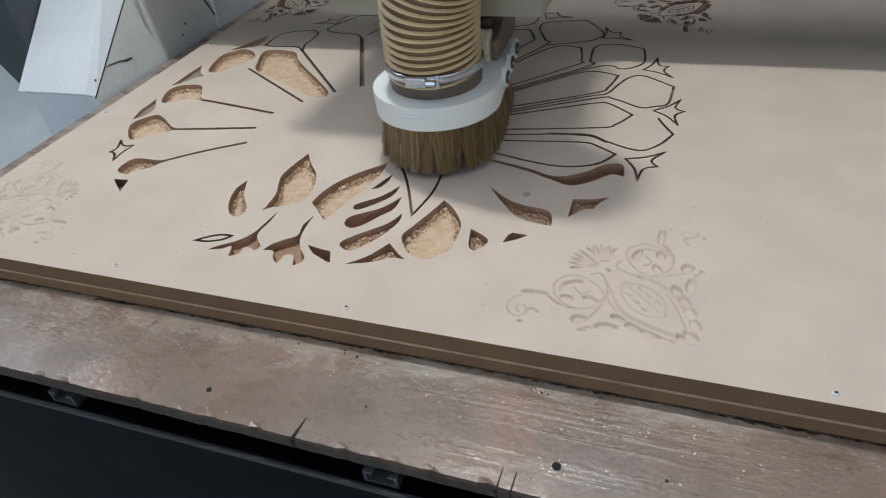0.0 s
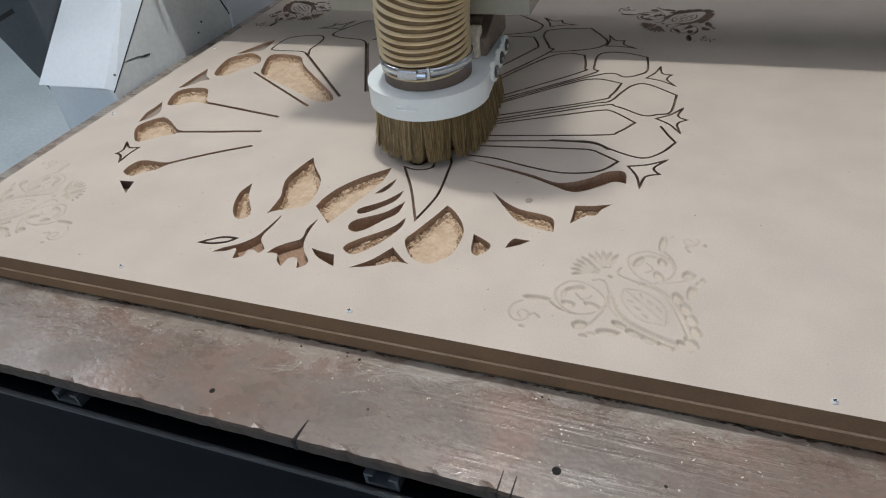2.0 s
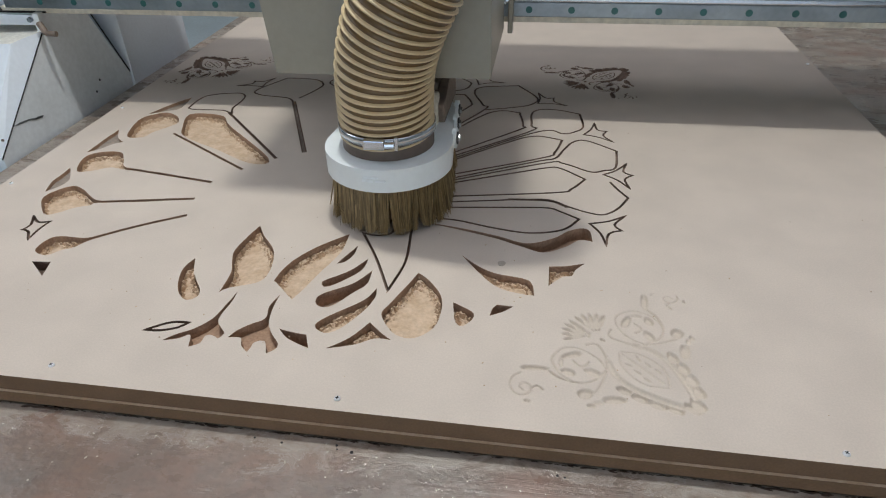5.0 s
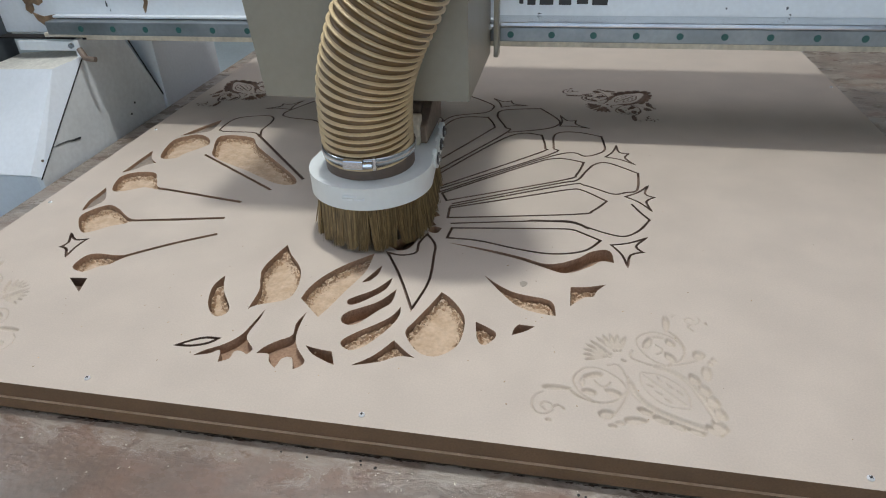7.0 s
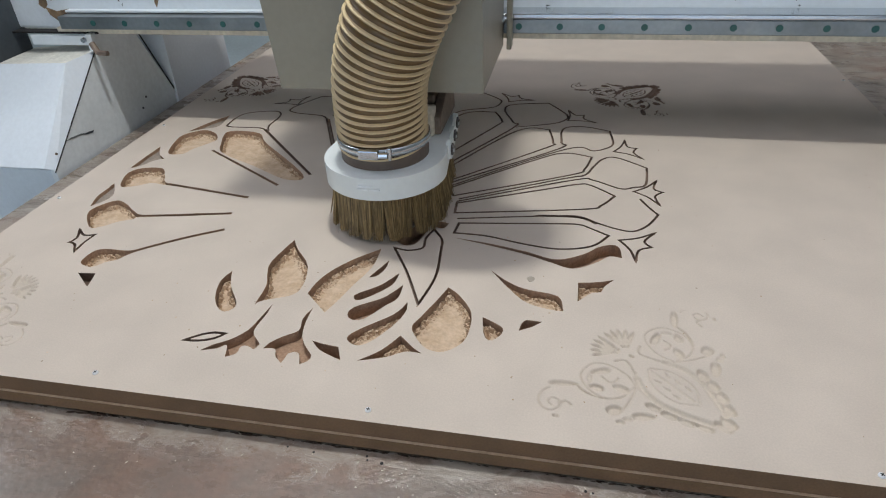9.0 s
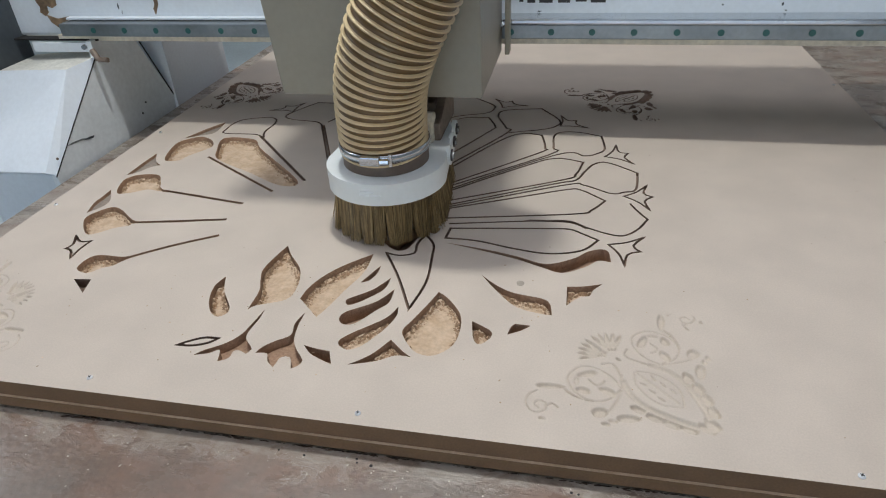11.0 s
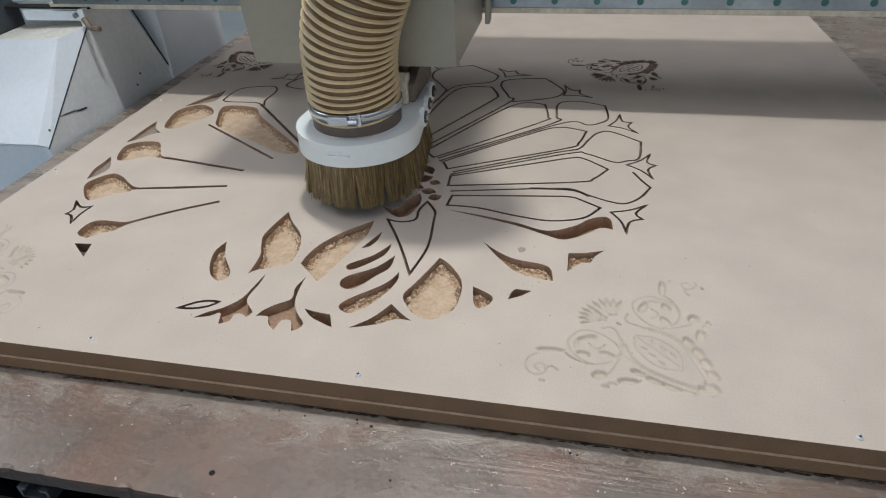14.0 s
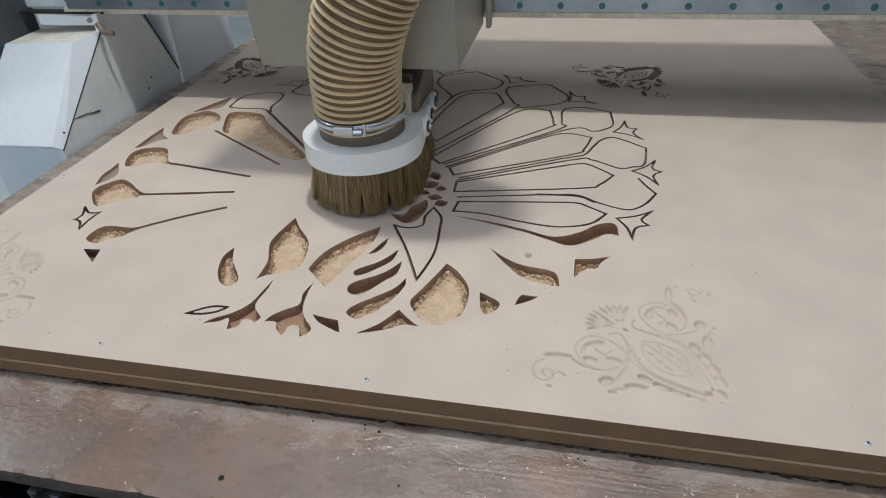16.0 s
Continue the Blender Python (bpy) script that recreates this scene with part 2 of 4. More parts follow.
def rod(a, b, r, n=16, r2=None, bm=None):
    bm = bm or bmesh.new()
    a, b = Vector(a), Vector(b)
    turn = (b - a).to_track_quat("Z", "Y").to_matrix().to_4x4()
    bmesh.ops.create_cone(bm, cap_ends=True, segments=n, radius1=r, radius2=r if r2 is None else r2, depth=(b - a).length,
                          matrix=Matrix.Translation((a + b) / 2) @ turn)
    return bm


def thing(name, label, category, group="", kind=""):
    return tagged(new(name), label, category, group, kind)


TOP = 0.860      # the carved sheet's face
MID = 0.842      # the sheet below it
BED = 0.826      # the machine table's face

# ---- the room ----


def room():
    floor = part("floor", box(-6.6, 3.6, -4.1, 4.6, -0.1, 0.0), FLOOR)
    tagged(floor, "pale grey painted workshop floor", "floor", kind="structure")
    for name, b in (("wall_west", (-6.6, -6.5, -4.1, 4.6, 0, 3.2)), ("wall_east", (3.5, 3.6, -4.1, 4.6, 0, 3.2)), ("wall_north", (-6.5, 3.5, 4.5, 4.6, 0, 3.2))):
        tagged(part(name, box(*b), WALL), "plain painted workshop wall", "wall", kind="structure")
    # unseen wall with an assumed doorway, added to let sky light in
    bm = box(-6.5, -2.2, -4.1, -4.0, 0, 3.2)
    box(2.2, 3.5, -4.1, -4.0, 0, 3.2, bm=bm)
    box(-2.2, 2.2, -4.1, -4.0, 2.7, 3.2, bm=bm)
    tagged(part("wall_south", bm, WALL), "painted workshop wall with a wide open doorway", "wall", kind="structure")
    tagged(part("ceiling", box(-6.6, 3.6, -4.1, 4.6, 3.2, 3.3), WALL), "plain pale workshop ceiling", "ceiling", kind="structure")
    yard = part("ground", box(-60, 60, -80, -4.1, -0.12, -0.02), FLOOR)
    tagged(yard, "grey concrete yard outside the doorway", "ground", kind="structure")


# ---- the machine's bed ----


def machine_bed():
    bed = thing("machine_bed", "machine bed with worn brown board on dark steel beams", "machine bed")
    # the board: its front edge is chipped a little
    rng = random.Random(5)
    bm = bmesh.new()
    n = 220
    x0, x1 = -0.70, 0.93
    rows = []
    for y, z in ((2.9, BED), (0.3, BED), (-0.06, BED), (-0.1015, BED), (-0.1068, BED), (-0.1088, BED - 0.002), (-0.1088, BED - 0.0115), (-0.09, BED - 0.013)):
        row = []
        for i in range(n + 1):
            x = x0 + (x1 - x0) * i / n
            j = (0.0008 * noise.noise((x * 90, 0, 0)) + 0.0006 * noise.noise((x * 17, 3, 0))) if y < -0.105 else 0
            chip = -0.005 * max(0, noise.noise((x * 110, 7, 1)) - 0.15) if y < -0.105 and z > BED - 0.01 else 0
            row.append(bm.verts.new((x, y + j - chip, z + chip * 0.8)))
        rows.append(row)
    for a, b in zip(rows, rows[1:]):
        k = rows.index(a)
        for i in range(n):
            f = bm.faces.new((a[i], b[i], b[i + 1], a[i + 1]))
            # edge faces take the dark shade tone
            f.material_index = 0 if k < 4 else 1
    for side in (0, n):
        low = bm.verts.new((rows[0][side].co.x, 2.9, BED - 0.013))
        bm.faces.new([r[side] for r in rows] + [low]).material_index = 1
    part("table_board", bm, [TABLE, TABLE_EDGE_SHADE], bed, "worn brown varnished board, scuffed pale")
    # dark block that stands in for the shade under the board
    part("recess_shade", box(-0.69, 0.92, -0.085, 2.88, 0.77, BED - 0.0135), PIT, bed)
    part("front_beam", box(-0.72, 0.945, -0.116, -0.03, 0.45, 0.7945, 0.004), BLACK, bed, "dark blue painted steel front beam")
    # added strip: the edge's highlight is put into its colour
    part("highlight_strip", box(-0.72, 0.945, -0.1185, -0.1135, 0.7915, 0.7965, 0.0015), BEAM_HIGHLIGHT, bed, "paler slate strip painted as the beam edge's highlight")
    part("side_beam", box(-0.715, -0.63, -0.028, 2.9, 0.45, 0.769, 0.004), BLACK, bed)
    part("side_beam", box(0.865, 0.94, -0.028, 2.9, 0.45, 0.769, 0.004), BLACK, bed)
    for x in (-0.62, 0.84):
        for y in (0.0, 2.7):
            part("leg", box(x - 0.05, x + 0.05, y, y + 0.1, 0.0, 0.449, 0.004), BLACK, bed)
    for x in (-0.296, 0.034, 0.364):
        # end of an aluminium clamping channel in the gap
        bm = bmesh.new()
        prism([(x - 0.015, 0.7950), (x + 0.015, 0.7950), (x + 0.015, 0.8095), (x + 0.007, 0.8095), (x + 0.007, 0.8065), (x + 0.012, 0.8065), (x + 0.012, 0.7985), (x - 0.012, 0.7985), (x - 0.012, 0.8065), (x - 0.007, 0.8065), (x - 0.007, 0.8095), (x - 0.015, 0.8095)], -0.1115, -0.0852, "y", bm=bm)
        part("channel_end", bm, HOUSING, bed, "grey aluminium channel end")
    # holes drawn as near-black discs, the inner shade is their colour
    for x, y, r in ((-0.1416, -0.0811, 0.0026), (0.1688, -0.0791, 0.0036), (0.2473, -0.0708, 0.0014), (-0.0259, -0.0137, 0.0015), (-0.0404, -0.0087, 0.0011), (-0.039, -0.0125, 0.0009), (0.0048, -0.0635, 0.0012), (0.1443, -0.0136, 0.0012), (0.150, -0.0145, 0.001), (-0.088, -0.012, 0.0011), (-0.113, -0.010, 0.0009)):
        part("hole", rod((x, y, BED - 0.001), (x, y, BED + 0.0004), r, 14), PIT, bed)
    # sawn-in cuts at the front edge: near-black wedges stand in for their shade
    for x, w, l, sl in ((-0.0425, 0.0017, 0.021, 0.0022), (0.1295, 0.0007, 0.019, 0.0008), (0.1402, 0.0007, 0.017, 0.0008)):
        part("saw_cut", prism([(x - w, -0.1093), (x + w, -0.1093), (x + sl + 0.0003, -0.1085 + l), (x + sl - 0.0003, -0.1085 + l)], BED - 0.012, BED + 0.0005, "z"), PIT, bed)
    # dried glue drips and crumbs along the board
    bm = bmesh.new()
    for i in range(120):
        x, y = rng.uniform(-0.42, 0.44), rng.choice((rng.uniform(-0.103, -0.006), rng.gauss(-0.03, 0.012)))
        if not -0.104 < y < -0.005:
            continue
        a, s = rng.uniform(0, 3.1), rng.uniform(0.0003, 0.0009)
        bmesh.ops.create_icosphere(bm, subdivisions=1, radius=1, matrix=Matrix.Translation((x, y, BED)) @ Matrix.Rotation(a, 4, "Z") @ Matrix.Diagonal((s * rng.uniform(1, 2.6), s, s * 0.5, 1)))
    tagged(part("glue_drips", bm, DUST_TOP, bed, "pale dried glue drips"), kind="stuff")
    # dark grime caked along the foot of the sheets
    bm = bmesh.new()
    for i in range(330):
        x = rng.uniform(-0.60, 0.60)
        k = 0.75 * max(0.0, noise.noise((x * 14, 2, 8)) + 0.30)
        s = rng.uniform(0.0005, 0.0012) * (0.4 + 1.4 * k)
        bmesh.ops.create_icosphere(bm, subdivisions=1, radius=1, matrix=Matrix.Translation((x, -0.0020 - abs(rng.gauss(0, 0.0022)) * k, BED)) @ Matrix.Rotation(rng.uniform(-0.25, 0.25), 4, "Z") @ Matrix.Diagonal((s * rng.uniform(2.5, 8), s, s * 0.5, 1)))
    tagged(part("grime", bm, GRIME, bed, "dark brown grime caked along the sheets"), kind="stuff")
    return bed


# ---- the carved sheet ----
CX, CY = -0.1605, 0.4436       # middle of the round pattern


def pol(r, a):
    return (r * math.cos(radians(a)), r * math.sin(radians(a)))


def spline(points, closed, step=5.0):
    """A smooth line through control points, with sharp ones where a third value is given."""
    n = len(points)
    out = []
    for i in range(n if closed else n - 1):
        p1, p2 = points[i], points[(i + 1) % n]
        p0 = points[(i - 1) % n] if closed or i > 0 else p1
        p3 = points[(i + 2) % n] if closed or i + 2 < n else p2
        if len(p1) > 2:
            p0 = p1
        if len(p2) > 2:
            p3 = p2
        a, b, c, d = (np.array(p[:2], float) for p in (p0, p1, p2, p3))
        k = max(2, int(np.linalg.norm(c - b) / step) + 1)
        for j in range(k):
            t = j / k
            h = 0.5 * ((2 * b) + (c - a) * t + (2 * a - 5 * b + 4 * c - d) * t * t + (3 * b - a - 3 * c + d) * t ** 3)
            out.append(h)
    if not closed:
        out.append(np.array(points[-1][:2], float))
    return np.array(out)


class Pattern:
    """Collects the cuts, in millimetres from the middle of the round pattern."""

    def __init__(self):
        self.areas, self.lines = [], []

    def pocket(self, points, depth=None, mat=1, step=5.0, raw=True):
        depth = depth or (12.0 if raw else 16.0)
        self.areas.append((spline(points, True, step), depth, mat, raw))

    def groove(self, points, wide=2.6, closed=False, depth=6.0, mat=3, step=6.0):
        self.lines.append((spline(points, closed, step), wide, closed, depth, mat))


def star(p, a, size=1.0):
    """A small four-pointed star outline at the rim."""
    s = size
    p.groove([(*pol(395, a + 5.2 * s), 1), pol(388, a + 1.6 * s), (*pol(399, a + 0.3), 1), pol(388, a - 1.6 * s), (*pol(394, a - 5.2 * s), 1), pol(379, a - 2.2 * s), (*pol(361, a), 1), pol(379, a + 2.2 * s)], 3.0, True)


def medallion(p):
    # onion-shaped outer petals, each with its stem
    p.groove([(131, -48), (268, 28), (296, 42), (309, 72), (322, 98), (342, 105), (383, 74, 1), (378, 22), (362, 12), (344, 6), (308, 27), (281, 25), (130, -55)], 3.4)
    p.groove([(102, -10), (254, 126), (259, 152), (258, 199), (270, 217), (298, 219), (334, 205, 1), (338, 155), (326, 136), (308, 126), (266, 127), (106, -18)], 3.4)
    p.groove([(66, 8), (176, 200), (175, 230), (156, 282), (166, 311), (230, 324, 1), (264, 270), (260, 244), (238, 227), (182, 208)], 3.4)
    p.groove([(32, 102), (62, 236), (52, 270), (24, 318), (32, 358), (89, 383, 1), (138, 339), (144, 319), (132, 295), (78, 272), (60, 228)], 3.4)
    p.groove([(-34, 165), (-43, 249), (-64, 275), (-103, 295), (-113, 322), (-64, 375, 1), (-8, 342), (-2, 321), (-9, 290), (-38, 258)], 3.4)
    p.groove([(-43, 250), (-33, 165)], 5.5)
    p.groove([(-146, 200), (-164, 227), (-220, 238), (-236, 260), (-201, 326, 1), (-146, 322), (-124, 299), (-129, 268), (-146, 229)], 3.4)
    for a in (-20.5, 0, 20.5, 42.5, 64, 86, 108, 130):
        star(p, a)
    p.groove([(-150, 212), (-66, 22)], 6.0, depth=5, mat=4)
    p.groove([(-152, 214), (-69, 24)], 1.6)
    p.groove([(-147, 214), (-63, 24)], 1.6)
    # the onion petal cut only half-way round
    p.groove([(138, -100), (254, -79), (290, -76), (310, -88), (336, -101), (356, -104), (374, -87), (388, -60, 1), (378, -42), (368, -20)], 3.2)
    p.groove([(240, -80), (290, -78), (312, -91)], 5.0)
    # pointed inner petals
    p.groove([(140, -135, 1), (142, -111, 1), (258, -98), (290, -96), (304, -103), (326, -118, 1), (306, -144), (268, -155), (226, -149), (180, -137)], 3.4, True)
    p.groove([(132, -86, 1), (130, -60, 1), (242, -8), (286, 12), (304, 12), (336, -16, 1), (318, -44), (294, -57)], 3.4, True)
    p.groove([(122, -40, 1), (112, -19, 1), (216, 78), (264, 113), (306, 103, 1), (296, 62), (276, 40)], 3.4, True)
    p.groove([(96, -8, 1), (80, 10, 1), (184, 190), (238, 202, 1), (246, 151), (236, 129)], 3.4, True)
    p.groove([(76, 66, 1), (48, 94, 1), (80, 252), (140, 273, 1), (156, 234), (148, 208)], 3.4, True)
    p.groove([(-17, 167, 1), (-27, 255), (4, 298, 1), (36, 260), (29, 162, 1), (8, 170)], 3.4, True)
    # left-hand onion petal with its long stem
    p.groove([(-235, 152), (-244, 175), (-242, 210), (-248, 234), (-268, 242), (-314, 224), (-321, 178), (-312, 163), (-256, 163), (-238, 150)], 3.4)
    p.groove([(-243, 156), (-100, -1)], 5.0)
    # half-cleared petals
    p.pocket([(-304, 142), (-248, 141), (-216, 102), (-111, -2), (-131, -20), (-200, 18), (-271, 57), (-292, 91)])
    p.groove([(-294, 66), (-135, -39)], 4.4, depth=10, mat=1)
    for a, b in (((-300, -54), (-162, -79)), ((-284, -146), (-164, -124))):
        p.groove([a, b], 5.4, depth=8, mat=1)
    p.groove([(-245, -229), (-222, -210), (-192, -188), (-154, -164)], 5.4, depth=8, mat=1)
    p.pocket([(-162, -80, 1), (-238, -62), (-302, -52), (-322, -28), (-340, -6), (-372, -9), (-385, -29), (-369, -69), (-347, -66), (-328, -54), (-306, -57), (-243, -65)])
    p.pocket([(-164, -125, 1), (-230, -135), (-284, -143), (-306, -133), (-326, -118), (-346, -110), (-361, -124), (-366, -147), (-338, -182), (-322, -178), (-308, -164), (-292, -156), (-284, -148), (-226, -139)])
    p.pocket([(-154, -164, 1), (-192, -187), (-222, -208), (-247, -226), (-282, -227), (-294, -235), (-294, -258), (-274, -266), (-264, -255), (-252, -247), (-243, -232), (-222, -212), (-192, -190)])
    p.pocket([(-322, 131), (-346, 144), (-365, 136), (-379, 110), (-363, 49), (-336, 48), (-330, 66), (-316, 88), (-308, 107)])
    p.pocket([(-338, 214, 1), (-357, 182), (-377, 135, 1), (-355, 149), (-334, 165)], 5, 4, raw=False)
    p.pocket([(-390, 70, 1), (-392, 37), (-392, 11), (-392, -12, 1), (-379, 1), (-369, 19), (-357, 28, 1), (-374, 42)], 5, 4, raw=False)
    p.pocket([(-385, -61, 1), (-384, -82), (-384, -102), (-375, -130, 1), (-365, -113), (-364, -93)], 5, 4, raw=False)
    p.groove([(-348, -188, 1), (-332, -201), (-318, -198, 1), (-320, -217), (-318, -238, 1), (-330, -222), (-340, -219, 1), (-337, -208)], 3.4, True)
    p.pocket([(-282, -279, 1), (-260, -277, 1), (-252, -303, 1)], 12, 3, raw=False)
    # seed, leaves and fronds of the lower side
    p.pocket([(-100, -250, 1), (-104, -271), (-96, -298), (-84, -316), (-73, -322), (-66, -316), (-68, -304), (-88, -277)])
    p.pocket([(-53, -177, 1), (-58, -199), (-62, -230), (-56, -251), (-48, -272), (-46, -306, 1), (-40, -298), (-12, -284), (-7, -267), (-11, -242), (-20, -221), (-40, -197)])
    p.pocket([(60, -182, 1), (32, -210), (14, -237), (6, -260), (4, -279, 1), (34, -308, 1), (41, -287), (48, -261), (60, -220)])
    p.pocket([(76, -205, 1), (68, -225), (62, -241, 1), (70, -237), (76, -222)], raw=False)
    p.pocket([(94, -228, 1), (80, -252), (59, -271), (56, -277), (60, -283), (70, -278), (89, -256), (94, -242)], raw=False)
    p.pocket([(104, -249, 1), (89, -274), (62, -295), (59, -308), (66, -315), (78, -312), (94, -288), (104, -273)], raw=False)
    p.pocket([(116, -279, 1), (107, -300), (78, -329), (70, -342), (76, -350), (86, -352), (98, -341), (112, -315), (118, -294)])
    p.pocket([(90, -373, 1), (108, -356), (122, -332, 1), (138, -347), (148, -354, 1), (132, -354), (116, -364)])
    p.pocket([(154, -247, 1), (148, -266), (136, -299), (130, -316), (136, -330), (150, -346), (168, -349), (184, -333), (188, -308), (184, -283), (168, -259)])
    p.pocket([(198, -292, 1), (202, -315), (206, -324), (212, -326), (220, -315), (220, -306), (211, -299)])
    p.pocket([(196, -209, 1), (216, -227), (236, -238), (266, -244), (275, -252), (278, -271, 1), (264, -270), (240, -262), (219, -240)])
    p.pocket([(236, -308, 1), (238, -296), (242, -290, 1), (258, -291, 1), (250, -299), (244, -303)], raw=False)
    p.pocket([(292, -219, 1), (310, -216), (330, -209, 1), (320, -222), (316, -233), (308, -235), (300, -243), (292, -253, 1), (292, -237)])
    p.pocket([(142, -146, 1), (184, -153), (230, -165), (266, -177), (296, -163), (314, -145), (330, -138), (338, -144), (340, -165, 1), (326, -163), (312, -177), (286, -193), (260, -184), (230, -171), (184, -157)], raw=False)
    p.pocket([(62, -150, 1), (80, -150), (86, -131), (100, -111, 1), (106, -130), (100, -162), (89, -171), (76, -165)], raw=False)
    p.groove([(75, -177, 1), (102, -225), (128, -281, 1), (136, -230), (132, -179), (128, -152), (114, -130, 1), (108, -152), (109, -173), (92, -181)], 3.2, True)
    p.pocket([(-27, -303, 1), (-30, -325), (-34, -346), (-45, -362), (-60, -373), (-68, -382, 1), (-53, -377), (-45, -371), (-39, -387, 1), (-30, -381), (-30, -371), (-24, -369), (-16, -373, 1), (-13, -365), (-25, -352), (-28, -341), (-26, -319)], 11, raw=False)
    p.pocket([(19, -302, 1), (15, -321), (18, -339), (6, -350), (-3, -360), (-7, -370, 1), (5, -369), (10, -379), (19, -387, 1), (20, -381), (21, -373), (30, -371), (37, -386, 1), (43, -381), (44, -373), (32, -359), (24, -345), (20, -325)], 11, raw=False)
    p.pocket([(37, -352, 1), (50, -355), (66, -357, 1), (74, -375, 1), (62, -370), (48, -363)], raw=False)
    p.groove([(-92, -370, 1), (-77, -359), (-66, -355), (-55, -355, 1), (-62, -363), (-77, -369)], 3.4, True)
    # the seed head in the middle
    for x, y, a, l, w in ((70, -15, 30, 9, 5), (76, -42, 40, 11, 6.5), (74, -65, 60, 11, 6.5), (96, -71, 30, 10, 6.5), (98, -46, -60, 10, 5), (113, -80, -10, 6, 4.5), (92, -93, -20, 8, 4), (110, -104, -10, 8, 5), (121, -118, 30, 7, 5.5)):
        u, v = np.array(pol(1, a)), np.array(pol(1, a + 90))
        m = np.array((x, y))
        l, w = l * 1.35, w * 1.5
        p.pocket([(*(m - u * l), 1), tuple(m - v * w - u * 0.3 * l), tuple(m - v * w * 0.8 + u * 0.4 * l), (*(m + u * l), 1), tuple(m + v * w + u * 0.2 * l), tuple(m + v * w * 0.8 - u * 0.5 * l)], raw=False)


def relief_outline(p, ox, oy, sx, sy):
    """Leaves the field of a soft relief open in the sheet."""
    field = [(-4, -8), (170, -8), (170, 66), (66, 158), (-4, 158)]
    if sx > 0:
        field = [(-16, -8), (170, -8), (170, 66), (66, 158), (-16, 158)]
    out = []
    for (u0, v0), (u1, v1) in zip(field, field[1:] + field[:1]):
        for k in range(12):
            out.append((u0 + (u1 - u0) * k / 12, v0 + (v1 - v0) * k / 12))
    pts = np.array([((ox - CX) * 1000 + sx * u, (oy - CY) * 1000 + sy * v) for u, v in out])
    p.areas.append((pts, 18.0, 0, False))
    return pts


def relief_field(panel, ox, oy, sx, sy, outline, deep):
    """A shallow carved scroll ornament with rounded ground, mirrored on its diagonal."""
    from mathutils import geometry
    lo, hi = outline.min(0), outline.max(0)
    gx, gy = np.meshgrid(np.arange(lo[0] + 1, hi[0], 0.9), np.arange(lo[1] + 1, hi[1], 0.9))
    q = np.stack((gx.ravel(), gy.ravel()), 1)
    odd, far = np.zeros(len(q), bool), np.full(len(q), 1e9)
    for a, b in zip(outline, np.roll(outline, -1, 0)):
        cross = (a[1] > q[:, 1]) != (b[1] > q[:, 1])
        with np.errstate(divide="ignore", invalid="ignore"):
            odd ^= cross & (q[:, 0] < a[0] + (q[:, 1] - a[1]) * (b[0] - a[0]) / (b[1] - a[1]))
        ab = b - a
        t = np.clip(((q - a) @ ab) / max(ab @ ab, 1e-9), 0, 1)
        far = np.minimum(far, np.linalg.norm(q - a - t[:, None] * ab, axis=1))
    q = q[odd & (far > 0.6)]
    base = np.stack((((q[:, 0] + CX * 1000) - ox * 1000) * sx, ((q[:, 1] + CY * 1000) - oy * 1000) * sy), 1)
    down = np.zeros(len(q))

    def smooth(x):
        x = np.clip(x, 0, 1)
        return x * x * (3 - 2 * x)

    for flip in (False, True):
        u, v = (base[:, 1], base[:, 0]) if flip else (base[:, 0], base[:, 1])

        def dip(cu, cv, l, w, a, d):
            nonlocal down
            c, sn = math.cos(radians(a)), math.sin(radians(a))
            x, y = ((u - cu) * c + (v - cv) * sn) / l, (-(u - cu) * sn + (v - cv) * c) / w
            r = np.sqrt(x * x + y * y + 0.35 * x * np.abs(y)) * (0.88 if deep else 1.0)
            down = np.maximum(down, d * smooth((1.12 - r) / 0.42))

        def vein(points, w, d):
            nonlocal down
            pts = spline(points, False, 4.0)
            w = w * 1.3 if deep else w
            best = np.full(len(u), 1e9)
            for a, b in zip(pts, pts[1:]):
                ab = b - a
                t = np.clip(((u - a[0]) * ab[0] + (v - a[1]) * ab[1]) / max(ab @ ab, 1e-9), 0, 1)
                best = np.minimum(best, np.hypot(u - a[0] - t * ab[0], v - a[1] - t * ab[1]))
            down = np.maximum(down, d * smooth((w - best) / (w * 0.8)))

        # the scroll and what fills it
        vein([(78, 60), (79, 43), (84, 53), (94, 62), (106, 67), (117, 65), (126, 52), (124, 40), (117, 30), (104, 24), (90, 28), (80, 41)], 1.0, 1.0)
        vein([(79, 41), (84, 26), (91, 13)], 0.9, 1.0)
        dip(110, 57, 10, 3.8, -22, 1.5)
        dip(113, 36, 6.5, 4.2, 12, 1.5)
        dip(92, 38, 8, 4.4, 25, 1.5)
        dip(119, 47, 2.4, 6, 0, 0.8)
        vein([(108, 50), (102, 44), (97, 45), (94, 50)], 1.0, 1.1)
        # wing, spiral and hook of the tail
        dip(141, 37, 13, 3.4, 176, 1.5)
        vein([(129, 35), (122, 29), (112, 25), (104, 24)], 1.5, 1.4)
        vein([(153, 30), (159, 25), (162, 15), (158, 6), (150, 4), (144, 9), (145, 16), (151, 18), (154, 13), (150, 9)], 0.95, 1.0)
        vein([(144, 12), (139, 16), (134, 12)], 1.1, 1.2)
        dip(147, -2, 2.6, 2.0, 0, 1.1)
        # leaflets below the scroll
        dip(74, 8, 10, 4.4, 172, 1.5)
        dip(98, 12, 7, 5.5, 150, 1.6)
        dip(94, -1, 3.6, 2.4, 0, 1.1)
        dip(88, 3, 4, 2.4, 0, 0.9)
